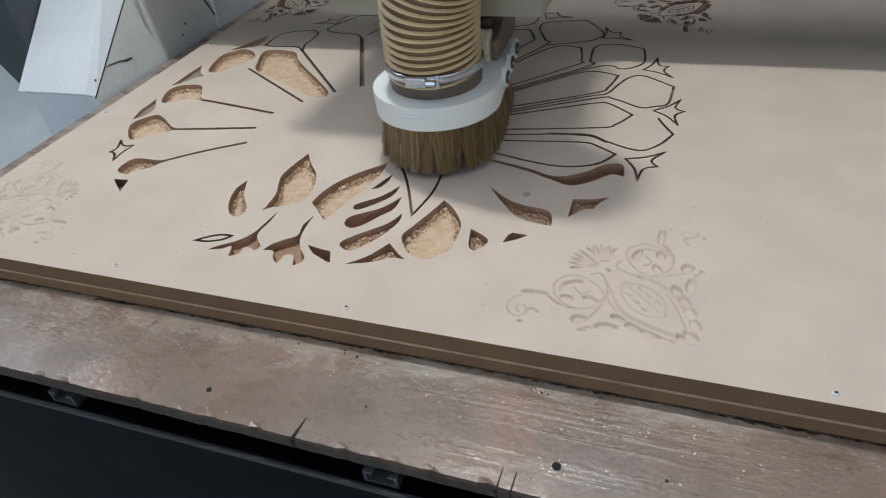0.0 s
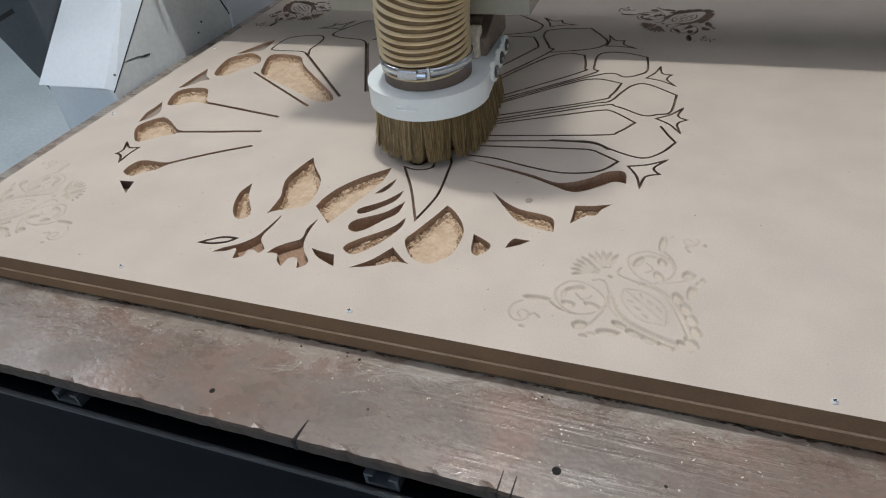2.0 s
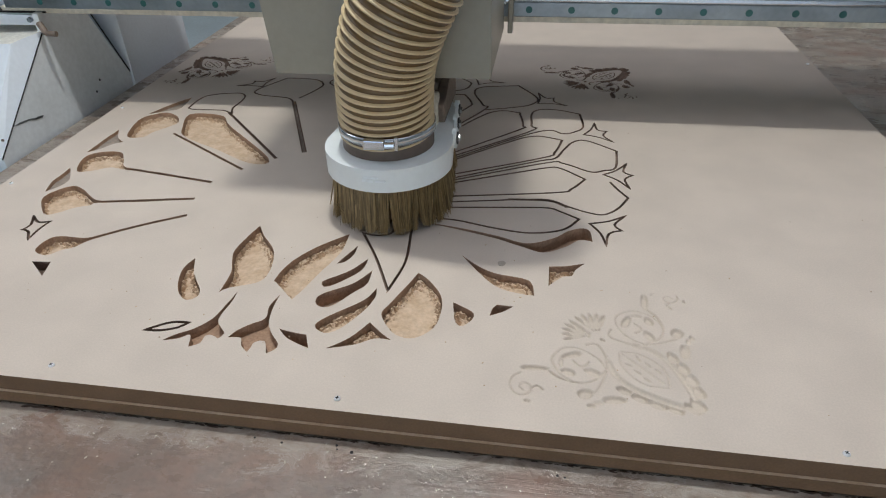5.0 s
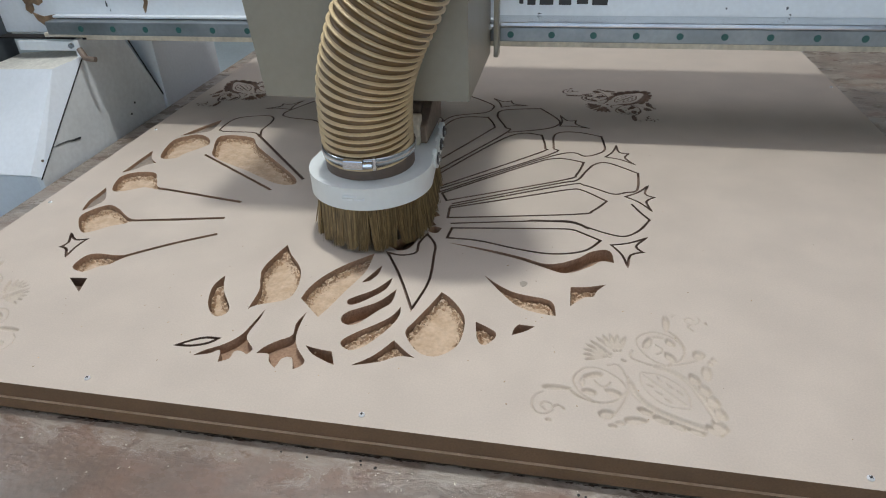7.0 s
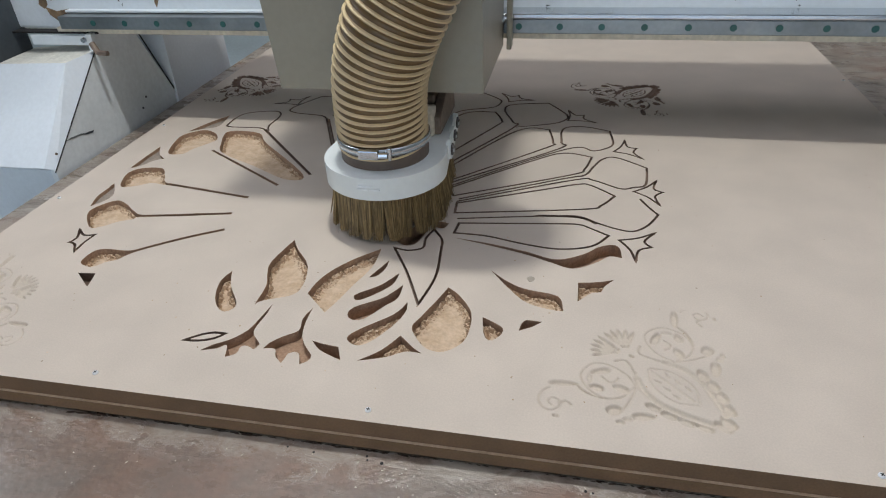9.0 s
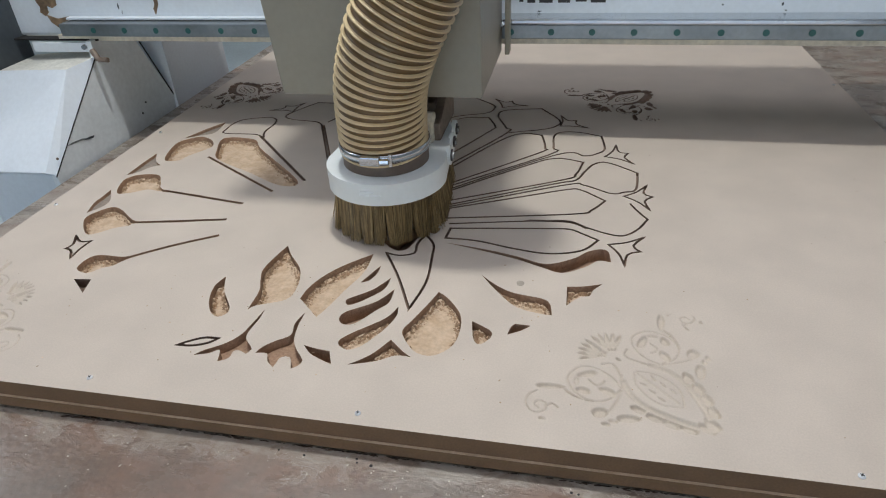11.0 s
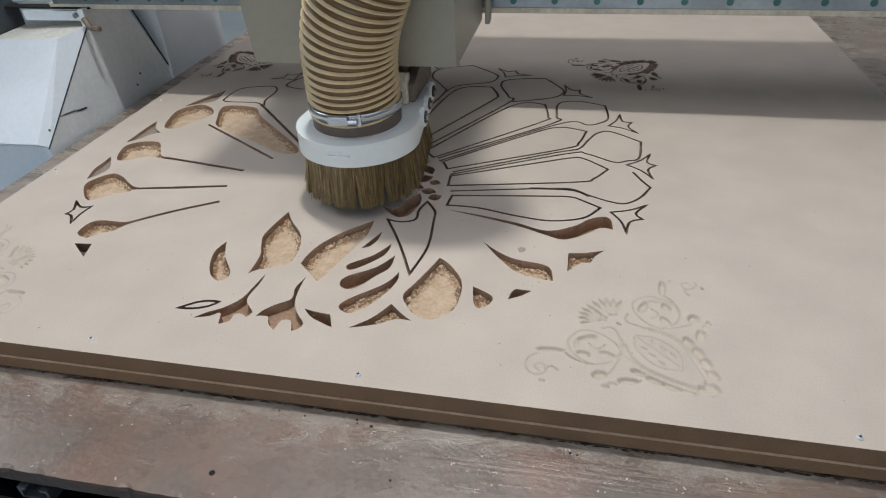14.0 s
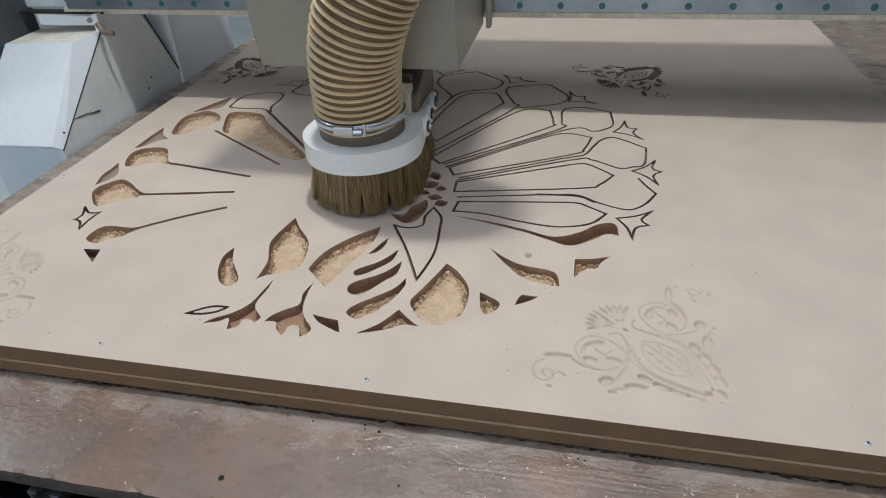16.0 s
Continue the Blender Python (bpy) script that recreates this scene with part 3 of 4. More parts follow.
        # outer band and lobes of the great leaf
        vein([(96, 72), (86, 74), (79, 58), (75, 42)], 1.3, 1.0)
        vein([(77, 52), (72, 38), (60, 25), (40, 15), (20, 8)], 4.2, 1.3)
        for cu, cv, l, w, a in ((66, 20, 7, 4.6, 20), (54, 13, 7.5, 4.8, 22), (41, 8, 8, 5.0, 24), (27, 4, 8, 4.6, 20), (12, 7, 8, 5.0, 40)):
            dip(cu, cv, l, w, a, 1.8)
        vein([(67, 65), (66, 50), (57, 36), (45, 28), (29, 27)], 1.0, 0.9)
        vein([(66, 66), (48, 47), (32, 31)], 0.9, 0.8)
        for k in range(3):
            dip(60 - 7 * k, 51 - 8 * k, 4, 1.3, 25 + 8 * k, 0.9)
        # the fan
        for k in range(5):
            a = -22 + 16.5 * k
            dip(92 + 16 * math.cos(radians(a)), 87 + 16 * math.sin(radians(a)), 11, 2.5, a, 1.5)
        for k in range(3):
            a = -10 + 26 * k
            dip(89 + 6 * math.cos(radians(a)), 85 + 6 * math.sin(radians(a)), 2.6, 1.5, a, 1.2)
        dip(81, 81, 2.6, 1.8, 45, 1.4)
    n = len(outline)
    verts = [Vector((float(a[0]), float(a[1]))) for a in outline] + [Vector((float(a[0]), float(a[1]))) for a in q]
    vs, es, fs, ov, oe, of = geometry.delaunay_2d_cdt(verts, [], [list(range(n))], 1, 0.001)
    made = []
    for w, src in zip(vs, ov):
        k = src[0] - n if src else -1
        made.append((CX + w.x / 1000, CY + w.y / 1000, TOP - ((3.4 if deep else 2.2) * down[k] / 1000 if k >= 0 else 0.0)))
    me = bpy.data.meshes.new("relief")
    me.from_pydata(made, [], [tuple(f) for f in fs])
    me.polygons.foreach_set("use_smooth", [True] * len(me.polygons))
    me.materials.append(MDF)
    # in deep reliefs, faces below 1 mm take a dark tone as shade
    me.materials.append(MDF_SCORCH_SHADE if deep else MDF_RELIEF)
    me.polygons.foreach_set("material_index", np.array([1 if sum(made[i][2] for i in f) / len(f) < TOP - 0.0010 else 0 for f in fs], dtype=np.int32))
    ob = new("relief", me)
    ob.parent = panel
    ob["label"] = "deep scroll ornament, hollows painted dark as shade" if deep else "shallow carved scroll ornament"


def cut_sheet(p, x0, x1, y0, y1, thick):
    """The sheet with every cut sunk into it: the faces stay whole, the cuts get their walls and floors."""
    from mathutils import geometry
    verts, edges = [], []

    def loop(pts, closed=True):
        i0 = len(verts)
        verts.extend(Vector((float(q[0]), float(q[1]))) for q in pts)
        n = len(pts)
        edges.extend((i0 + i, i0 + (i + 1) % n) for i in range(n if closed else n - 1))

    loop([(x0, y0), (x1, y0), (x1, y1), (x0, y1)])
    for pts, *_ in p.areas:
        loop(pts)
    for pts, wide, closed, *_ in p.lines:
        n = len(pts)
        prev = np.roll(pts, 1, 0) if closed else np.vstack((2 * pts[0] - pts[1], pts[:-1]))
        after = np.roll(pts, -1, 0) if closed else np.vstack((pts[1:], 2 * pts[-1] - pts[-2]))
        t1, t2 = pts - prev, after - pts
        t1 = t1 / np.maximum(np.linalg.norm(t1, axis=1, keepdims=True), 1e-6)
        t2 = t2 / np.maximum(np.linalg.norm(t2, axis=1, keepdims=True), 1e-6)
        n1 = np.stack((-t1[:, 1], t1[:, 0]), 1)
        n2 = np.stack((-t2[:, 1], t2[:, 0]), 1)
        mid = n1 + n2
        mid = mid / np.maximum(np.linalg.norm(mid, axis=1, keepdims=True), 1e-6)
        k = 1 / np.clip((mid * n1).sum(1, keepdims=True), 0.45, 1)
        left, right = pts + mid * k * wide / 2, pts - mid * k * wide / 2
        if closed:
            loop(left), loop(right)
        else:
            loop(np.vstack((left, right[::-1])))
    vs, es, fs = geometry.delaunay_2d_cdt(verts, edges, [], 0, 0.01)[:3]
    co = np.array([(v.x, v.y) for v in vs])
    tri = np.array([f for f in fs if len(f) == 3])
    mid = co[tri].mean(1)
    level, kind = np.zeros(len(tri)), np.zeros(len(tri), int)

    def inside(pts):
        hit = np.zeros(len(mid), bool)
        lo, hi = pts.min(0), pts.max(0)
        near = np.where(((mid >= lo) & (mid <= hi)).all(1))[0]
        q = mid[near]
        odd = np.zeros(len(near), bool)
        for a, b in zip(pts, np.roll(pts, -1, 0)):
            cross = (a[1] > q[:, 1]) != (b[1] > q[:, 1])
            with np.errstate(divide="ignore", invalid="ignore"):
                xs = a[0] + (q[:, 1] - a[1]) * (b[0] - a[0]) / (b[1] - a[1])
            odd ^= cross & (q[:, 0] < xs)
        hit[near] = odd
        return hit

    for pts, wide, closed, depth, mat in p.lines:
        lo, hi = pts.min(0) - wide, pts.max(0) + wide
        near = np.where(((mid >= lo) & (mid <= hi)).all(1))[0]
        if not len(near):
            continue
        q = mid[near]
        best = np.full(len(near), 1e9)
        ends = np.roll(pts, -1, 0) if closed else pts[1:]
        for a, b in zip(pts, ends):
            ab = b - a
            t = np.clip(((q - a) @ ab) / max(ab @ ab, 1e-9), 0, 1)
            best = np.minimum(best, np.linalg.norm(q - a - t[:, None] * ab, axis=1))
        hit = near[best < wide / 2 + 0.02]
        deeper = hit[level[hit] < depth]
        level[deeper], kind[deeper] = depth, mat
    for pts, depth, mat, _ in p.areas:
        hit = np.where(inside(pts))[0]
        deeper = hit[level[hit] < depth]
        level[deeper], kind[deeper] = depth, mat
    made, where, faces, mats = [], {}, [], []

    def vert(i, d):
        key = (int(i), round(float(d), 2))
        if key not in where:
            where[key] = len(made)
            made.append((CX + co[i][0] / 1000, CY + co[i][1] / 1000, TOP - d / 1000))
        return where[key]

    sides = {}
    for k, t in enumerate(tri):
        a, b, c = co[t]
        if (b[0] - a[0]) * (c[1] - a[1]) - (b[1] - a[1]) * (c[0] - a[0]) < 0:
            t = t[::-1]
        if level[k] < thick - 0.1:
            faces.append([vert(i, level[k]) for i in t])
            mats.append(kind[k])
        for i in range(3):
            sides.setdefault(tuple(sorted((int(t[i]), int(t[(i + 1) % 3])))), []).append((k, int(t[i]), int(t[(i + 1) % 3])))
    for users in sides.values():
        if len(users) == 1:
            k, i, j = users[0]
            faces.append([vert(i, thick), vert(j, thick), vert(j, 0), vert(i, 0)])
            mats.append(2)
        elif abs(level[users[0][0]] - level[users[1][0]]) > 0.01:
            hi, lo = sorted(users, key=lambda u: level[u[0]])
            k, i, j = hi
            faces.append([vert(j, level[k]), vert(i, level[k]), vert(i, level[lo[0]]), vert(j, level[lo[0]])])
            mats.append(kind[lo[0]] if kind[lo[0]] != 4 else 1)
    me = bpy.data.meshes.new("carved_sheet")
    me.from_pydata(made, [], faces)
    me.polygons.foreach_set("material_index", np.array(mats, dtype=np.int32))
    for m in (MDF, MDF_CUT, MDF_EDGE, MDF_SCORCH_SHADE, MDF_GREY, MDF_RELIEF):
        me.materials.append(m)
    me.update()
    return me


def carved_panel():
    p = Pattern()
    medallion(p)
    corners = ((0.263, 0.034, -1, 1, False), (-0.586, 0.034, 1, 1, False), (0.268, 0.880, -1, -1, True), (-0.588, 0.880, 1, -1, True))
    outlines = [relief_outline(p, *c[:4]) for c in corners]
    panel = thing("carved_panel", "pale tan MDF panel with a half-carved round flower pattern", "wood panel")
    me = cut_sheet(p, (-0.61 - CX) * 1000, (0.61 - CX) * 1000, -CY * 1000, (2.44 - CY) * 1000, 18.0)
    sheet = new("carved_sheet", me)
    sheet.parent = panel
    pocket_floors(p, panel)
    for (ox, oy, sx, sy, deep), outline in zip(corners, outlines):
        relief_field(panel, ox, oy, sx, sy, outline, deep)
    return p


def pocket_floors(p, panel):
    """The rough, torn bottom of each cleared pocket."""
    from mathutils import geometry
    rng = random.Random(8)
    for pts, depth, mat, raw in p.areas:
        if not raw:
            continue
        lo, hi = pts.min(0), pts.max(0)
        n = len(pts)
        inner = []
        gx, gy = np.meshgrid(np.arange(lo[0], hi[0], 1.5), np.arange(lo[1], hi[1], 1.5))
        q = np.stack((gx.ravel(), gy.ravel()), 1) + np.random.RandomState(4).uniform(-0.55, 0.55, (gx.size, 2))
        odd, far, up = np.zeros(len(q), bool), np.full(len(q), 1e9), np.zeros(len(q))
        for a, b in zip(pts, np.roll(pts, -1, 0)):
            cross = (a[1] > q[:, 1]) != (b[1] > q[:, 1])
            with np.errstate(divide="ignore", invalid="ignore"):
                odd ^= cross & (q[:, 0] < a[0] + (q[:, 1] - a[1]) * (b[0] - a[0]) / (b[1] - a[1]))
            ab = b - a
            t = np.clip(((q - a) @ ab) / max(ab @ ab, 1e-9), 0, 1)
            d = np.linalg.norm(q - a - t[:, None] * ab, axis=1)
            up = np.where(d < far, (a + b)[1] / 2 - q[:, 1], up)
            far = np.minimum(far, d)
        ok = odd & (far > 0.9)
        q, far, up = q[ok], far[ok], up[ok]
        verts = [Vector((float(a[0]), float(a[1]))) for a in pts] + [Vector((float(a[0]), float(a[1]))) for a in q]
        vs, es, fs, ov, oe, of = geometry.delaunay_2d_cdt(verts, [], [list(range(n))], 1, 0.001)
        made = []
        for v, src in zip(vs, ov):
            k = src[0] - n if src else -1
            h = 0.3
            if k >= 0:
                rag = noise.noise((v.x * 0.11, v.y * 0.11, 5)) + 0.6 * noise.noise((v.x * 0.33, v.y * 0.33, 6))
                h = 0.8 + 0.5 * noise.noise((v.x * 0.07, v.y * 0.07, 2)) + 0.15 * noise.noise((v.x * 0.6, v.y * 0.6, 9))
                for edge, rise in ((4.6, 1.9), (2.4, 1.6), (7.5, 0.8)):
                    reach = edge * (1.0 if up[k] > 0 else 0.55) + 4.2 * rag
                    if far[k] < reach:
                        h += rise + 0.8 * noise.noise((v.x * 0.5, v.y * 0.5, edge)) + 0.3 * rng.random()
                h = min(h, depth - 2.5)
            made.append((CX + v.x / 1000, CY + v.y / 1000, TOP - (depth - h) / 1000))
        me = bpy.data.meshes.new("pocket_floor")
        me.from_pydata(made, [], [tuple(f) for f in fs])
        me.materials.append(MDF_RAW)
        me.materials.append(MDF_STEEP_SHADE)
        # steep faces get the shade tone, so the ledges stand out
        me.polygons.foreach_set("material_index", np.array([1 if abs(f.normal.z) < 0.70 else 0 for f in me.polygons], dtype=np.int32))
        ob = new("pocket_floor", me)
        ob.parent = panel


def backing_sheet():
    # added dark strip, stands in for the contact shadow under the sheets
    tagged(part("shadow_gap_strip", box(-0.606, 0.606, 0.0045, 2.436, BED, BED + 0.0028), TABLE_EDGE_SHADE), "thin dark strip added as the shadow below the backing sheet", "underlay")
    bm = box(-0.6105, 0.6105, -0.0024, 2.441, BED + 0.003, MID - 0.0002)
    # split off the front lip: painted paler, as the light catches it
    bmesh.ops.bisect_plane(bm, geom=bm.verts[:] + bm.edges[:] + bm.faces[:], plane_co=(0, 0.001, 0), plane_no=(0, 1, 0))
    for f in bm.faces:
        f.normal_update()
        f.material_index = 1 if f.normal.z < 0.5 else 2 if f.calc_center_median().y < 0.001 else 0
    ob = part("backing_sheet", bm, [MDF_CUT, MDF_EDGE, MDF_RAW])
    tagged(ob, "raw MDF backing sheet under the carved panel", "wood panel")


def chips(p):
    """Crumbs and torn fibres left along the foot of the cut walls."""
    rng = random.Random(11)
    bm = bmesh.new()
    base = [(1, 0, 0), (0, 1, 0), (-1, 0, 0), (0, -1, 0), (0, 0, 1), (0, 0, -0.6)]
    fan = [(0, 1, 4), (1, 2, 4), (2, 3, 4), (3, 0, 4), (1, 0, 5), (2, 1, 5), (3, 2, 5), (0, 3, 5)]
    for pts, depth, mat, raw in p.areas:
        if not raw:
            continue
        mid = pts.mean(0)
        n = len(pts)
        for i in range(n):
            a, b = pts[i], pts[(i + 1) % n]
            inward = np.array((-(b - a)[1], (b - a)[0]))
            inward = inward / max(np.linalg.norm(inward), 1e-6)
            if inward @ (mid - a) < 0:
                inward = -inward
            # only the walls that face the front keep their crumbs
            if inward[1] > 0.25:
                continue
            for _ in range(int(np.linalg.norm(b - a) * 0.45)):
                t, off = rng.random(), abs(rng.gauss(3.0, 2.2)) + 1.0
                q = a + (b - a) * t + inward * off
                s = rng.uniform(0.0005, 0.0014) * (1.2 if off < 4 else 0.7)
                turn = Euler((rng.uniform(0, 6), rng.uniform(0, 6), rng.uniform(0, 6))).to_matrix()
                vs = [bm.verts.new(Vector((CX + q[0] / 1000, CY + q[1] / 1000, TOP - (depth - 2.2) / 1000 + s * 0.5)) + turn @ (Vector(c) * s * rng.uniform(0.6, 1.4))) for c in base]
                for f in fan:
                    bm.faces.new([vs[k] for k in f])
    ob = part("wood_chips", bm, CHIP)
    tagged(ob, "tan crumbs of torn MDF lying in the carved pockets", "wood chips", kind="stuff")


def specks():
    """Loose sawdust and a few dull spots on the panel."""
    rng = random.Random(31)
    bm = bmesh.new()
    for i in range(150):
        x, y = rng.uniform(-0.6, 0.6), rng.uniform(0.01, 0.85)
        if i < 70:
            x, y = rng.uniform(-0.45, 0.3), rng.uniform(0.03, 0.32)
        s = rng.uniform(0.0003, 0.0009)
        bmesh.ops.create_icosphere(bm, subdivisions=1, radius=1, matrix=Matrix.Translation((x, y, TOP)) @ Matrix.Rotation(rng.uniform(0, 3), 4, "Z") @ Matrix.Diagonal((s * rng.uniform(1, 2), s, s * 0.5, 1)))
    ob = part("sawdust", bm, CHIP)
    tagged(ob, "loose specks of sawdust lying on the panel", "sawdust", kind="stuff")


def glue_spot():
    """A flat oval spot of dried glue."""
    pts = [(0.0805 + 0.0042 * (1 + 0.12 * math.sin(3 * a)) * math.cos(a), 0.2239 + 0.0048 * math.sin(a)) for a in [k * math.tau / 24 for k in range(24)]]
    tagged(part("glue_spot", prism(pts, TOP, TOP + 0.0004), SPOT), "dull brownish spot of dried glue on the panel", "stain")


def screws():
    first = None
    for x, y in ((-0.042, 0.0125), (0.357, 0.010), (-0.312, 0.017), (-0.598, 0.33), (-0.597, 0.60), (0.60, 0.93)):
        if first is None:
            bm = rod((0, 0, -0.004), (0, 0, 0.0010), 0.0027, 16)
            rod((0, 0, 0.0010), (0, 0, 0.0019), 0.0027, 16, 0.0017, bm=bm)
            first = tagged(part("screw", bm, ZINC), "small zinc domed screw in the panel's margin", "screw", "screws in the panel")
            part("slot", box(-0.0016, 0.0016, -0.0005, 0.0005, 0.0012, 0.0020), PIT, first)
            part("slot", box(-0.0005, 0.0005, -0.0016, 0.0016, 0.0012, 0.00204), PIT, first)
            first.matrix_basis = pose(x, y, TOP)
        else:
            copy_thing(first, pose(x, y, TOP, 0, 0, 40 * x * 10))


room()
machine_bed()
PATTERN = carved_panel()
backing_sheet()
chips(PATTERN)
specks()
screws()
glue_spot()

# ---- the gantry ----


def gantry():
    g = thing("gantry", "white steel router gantry with linear rail and sloped covers", "machine gantry")
    part("beam", box(-0.90, 1.00, 0.648, 0.85, 1.012, 1.36, 0.004), WHITE, g, "pale painted steel beam")
    part("beam_foot", box(-0.78, 0.98, 0.628, 0.647, 1.008, 1.0185, 0.001), DUST_TOP, g, "dusty lower lip of the beam")
    rail = part("rail", box(-0.757, 0.95, 0.612, 0.647, 1.0195, 1.0405, 0.0015), RAIL, g, "grey steel linear rail")
    for i in range(28):
        x = -0.691 + 0.0597 * i
        part("rail_plug", rod((x, 0.6125, 1.030), (x, 0.6112, 1.030), 0.0048, 14), TEAL, rail)
    part("ledge", box(0.00, 0.95, 0.606, 0.647, 1.042, 1.050, 0.002), STEEL, g, "bright steel edge above the rail")
    part("ledge", box(-0.757, -0.001, 0.634, 0.647, 1.042, 1.046, 0.001), WHITE, g)
    # lettering too cut off to read, as bars
    for x, w, h in ((0.034, 0.006, 0.04), (0.046, 0.012, 0.05), (0.064, 0.020, 0.05), (0.092, 0.018, 0.05), (0.118, 0.016, 0.04), (0.140, 0.022, 0.05)):
        part("letter_bar", box(x, x + w, 0.6465, 0.649, 1.0645 + 0.0015 * (h < 0.05), 1.0645 + h), INK, g)
    # rust and filler at the left end of the rail, runs and chipped paint
    rng = random.Random(3)
    def patch(outline, mat, label, y):
        part("rust_patch" if mat is RUST else "paint_chip", prism([(x + rng.uniform(-0.0012, 0.0012), z + rng.uniform(-0.001, 0.001)) for x, z in outline], y, 0.6495, "y"), mat, g, label)
    patch([(-0.820, 1.10), (-0.818, 1.075), (-0.812, 1.062), (-0.814, 1.052), (-0.806, 1.046), (-0.800, 1.052), (-0.799, 1.064), (-0.788, 1.060), (-0.778, 1.064), (-0.776, 1.078), (-0.779, 1.10)], RUST, "brown filler run", 0.6462)
    patch([(-0.804, 1.0475), (-0.798, 1.036), (-0.790, 1.028), (-0.782, 1.021), (-0.760, 1.021), (-0.762, 1.030), (-0.748, 1.0412), (-0.762, 1.046), (-0.784, 1.042)], RUST, "brown rust and filler", 0.6456)
    patch([(-0.586, 1.10), (-0.585, 1.066), (-0.589, 1.058), (-0.587, 1.048), (-0.583, 1.056), (-0.579, 1.064), (-0.577, 1.10)], RUST, "brown rust run", 0.6462)
    for x, z, w, h in ((-0.657, 1.062, 0.0012, 0.006), (0.066, 1.052, 0.0035, 0.0012), (0.406, 1.061, 0.0015, 0.0015), (0.327, 1.061, 0.001, 0.001), (0.412, 1.0525, 0.0016, 0.001), (-0.652, 1.052, 0.0008, 0.003)):
        patch([(x - w, z - h * 0.4), (x, z - h), (x + w, z), (x + w * 0.3, z + h), (x - w * 0.8, z + h * 0.5)], HOUSING, "dark chip in the paint", 0.6470)
    # inner side plate and the sloped covers before and behind it
    part("side_plate", prism([(0.614, 1.011), (0.716, 1.011), (0.803, 0.846), (0.803, 0.70), (0.437, 0.70), (0.437, 0.838), (0.614, 0.984)], -0.716, -0.706, "x"), GREY_PLATE, g, "dusty grey side plate")
    bm = bmesh.new()
    A, B, B2 = (-0.7075, 0.612, 0.984), (-0.7075, 0.440, 0.838), (-0.719, 0.430, 0.846)
    F, L0, L1 = (-0.723, 0.557, 0.979), (-0.872, 0.430, 0.844), (-0.868, 0.566, 0.972)
    T0, T1 = (-0.7075, 0.66, 0.985), (-0.868, 0.66, 0.974)
    back = [(-0.7075, 0.66, 0.838), (-0.872, 0.66, 0.838)]
    v = {k: bm.verts.new(c) for k, c in zip("ABCFLMTUXY", (A, B, B2, F, L0, L1, T0, T1, *back))}
    for f in ("BCFA", "LMFC", "MUTAF", "BATX", "LYUM", "BXYLC", "XTUY"):
        face = bm.faces.new([v[c] for c in f])
        face.material_index = 1 if f == "MUTAF" else 0
    part("front_cover", bm, [WHITE, DUST_PALE], g, "white sloped sheet-steel cover, dusty on top")
    part("leg_casing", box(-0.870, -0.718, 0.445, 0.80, 0.30, 0.8365, 0.003), WHITE, g, "white painted lower leg casing")
    # dark seams between plate and covers
    def seam(a, b, r=0.0016):
        part("seam", rod(a, b, r, 6), PIT, g)
    seam((-0.7060, 0.615, 0.985), (-0.7060, 0.435, 0.837), 0.0010)
    seam((-0.7055, 0.735, 0.990), (-0.7055, 0.806, 0.842), 0.0014)
    bm = bmesh.new()
    prism([(0.803, 0.995), (0.800, 0.846), (0.79, 0.70), (1.03, 0.70), (1.03, 0.90), (0.99, 0.995)], -0.87, -0.700, "x", bm=bm)
    part("rear_cover", bm, WHITE, g, "white sheet-steel rear cover")
    part("bracket", box(-0.83, -0.708, 0.618, 0.624, 0.991, 1.0075, 0.001), WHITE, g, "white strip bracket with a bolt")
    part("bolt", rod((-0.722, 0.617, 1.001), (-0.722, 0.611, 1.001), 0.0045, 6), STEEL, g)
    part("black_strip", box(-0.90, -0.70, 0.626, 0.647, 1.0085, 1.0115), PIT, g)
    part("hook", rod((-0.702, 0.606, 0.998), (-0.690, 0.60, 0.984), 0.005, 10), IRON, g, "rusty bolt end")
    part("hook", rod((-0.690, 0.60, 0.984), (-0.672, 0.60, 0.983), 0.0045, 10), IRON, g)
    # scuffs on the plate
    part("scuff", prism([(0.478, 0.8735), (0.490, 0.8715), (0.512, 0.8690), (0.523, 0.8665), (0.530, 0.8672), (0.516, 0.8712), (0.494, 0.8738)], -0.7062, -0.7054, "x"), RAIL, g)
    part("scuff", prism([(0.520, 0.8668), (0.530, 0.8640), (0.543, 0.8622), (0.546, 0.8650), (0.534, 0.8672)], -0.7062, -0.7050, "x"), HOUSING, g)
    for y, z in ((0.7068, 0.8679), (0.6893, 0.8517)):
        part("scuff", rod((-0.7062, y, z), (-0.7048, y, z), 0.0022, 8), HOUSING, g)
    part("bolt", rod((-0.7062, 0.4503, 0.8634), (-0.7045, 0.4503, 0.8634), 0.0022, 8), IRON, g)
    # vented dark housing outside the covers
    vent = part("motor_housing", prism([(-0.872, 0.80), (-0.872, 1.20), (-1.08, 1.20), (-1.08, 1.04), (-0.93, 0.80)], 0.49, 0.66, "y", 0.004), HOUSING, g, "dark grey vented motor housing")
    for k in range(6):
        z = 0.93 + 0.03 * k
        part("vent_slot", prism([(-0.985, z), (-0.925, z + 0.022), (-0.925, z + 0.030), (-0.985, z + 0.008)], 0.4885, 0.4925, "y"), PIT, vent)
    # right-hand leg, out past the bed
    part("side_plate", box(0.96, 0.99, 0.50, 0.95, 0.50, 1.011), GREY_PLATE, g)
    return g


# ---- the tool carriage: placed from the shoe's middle line ----


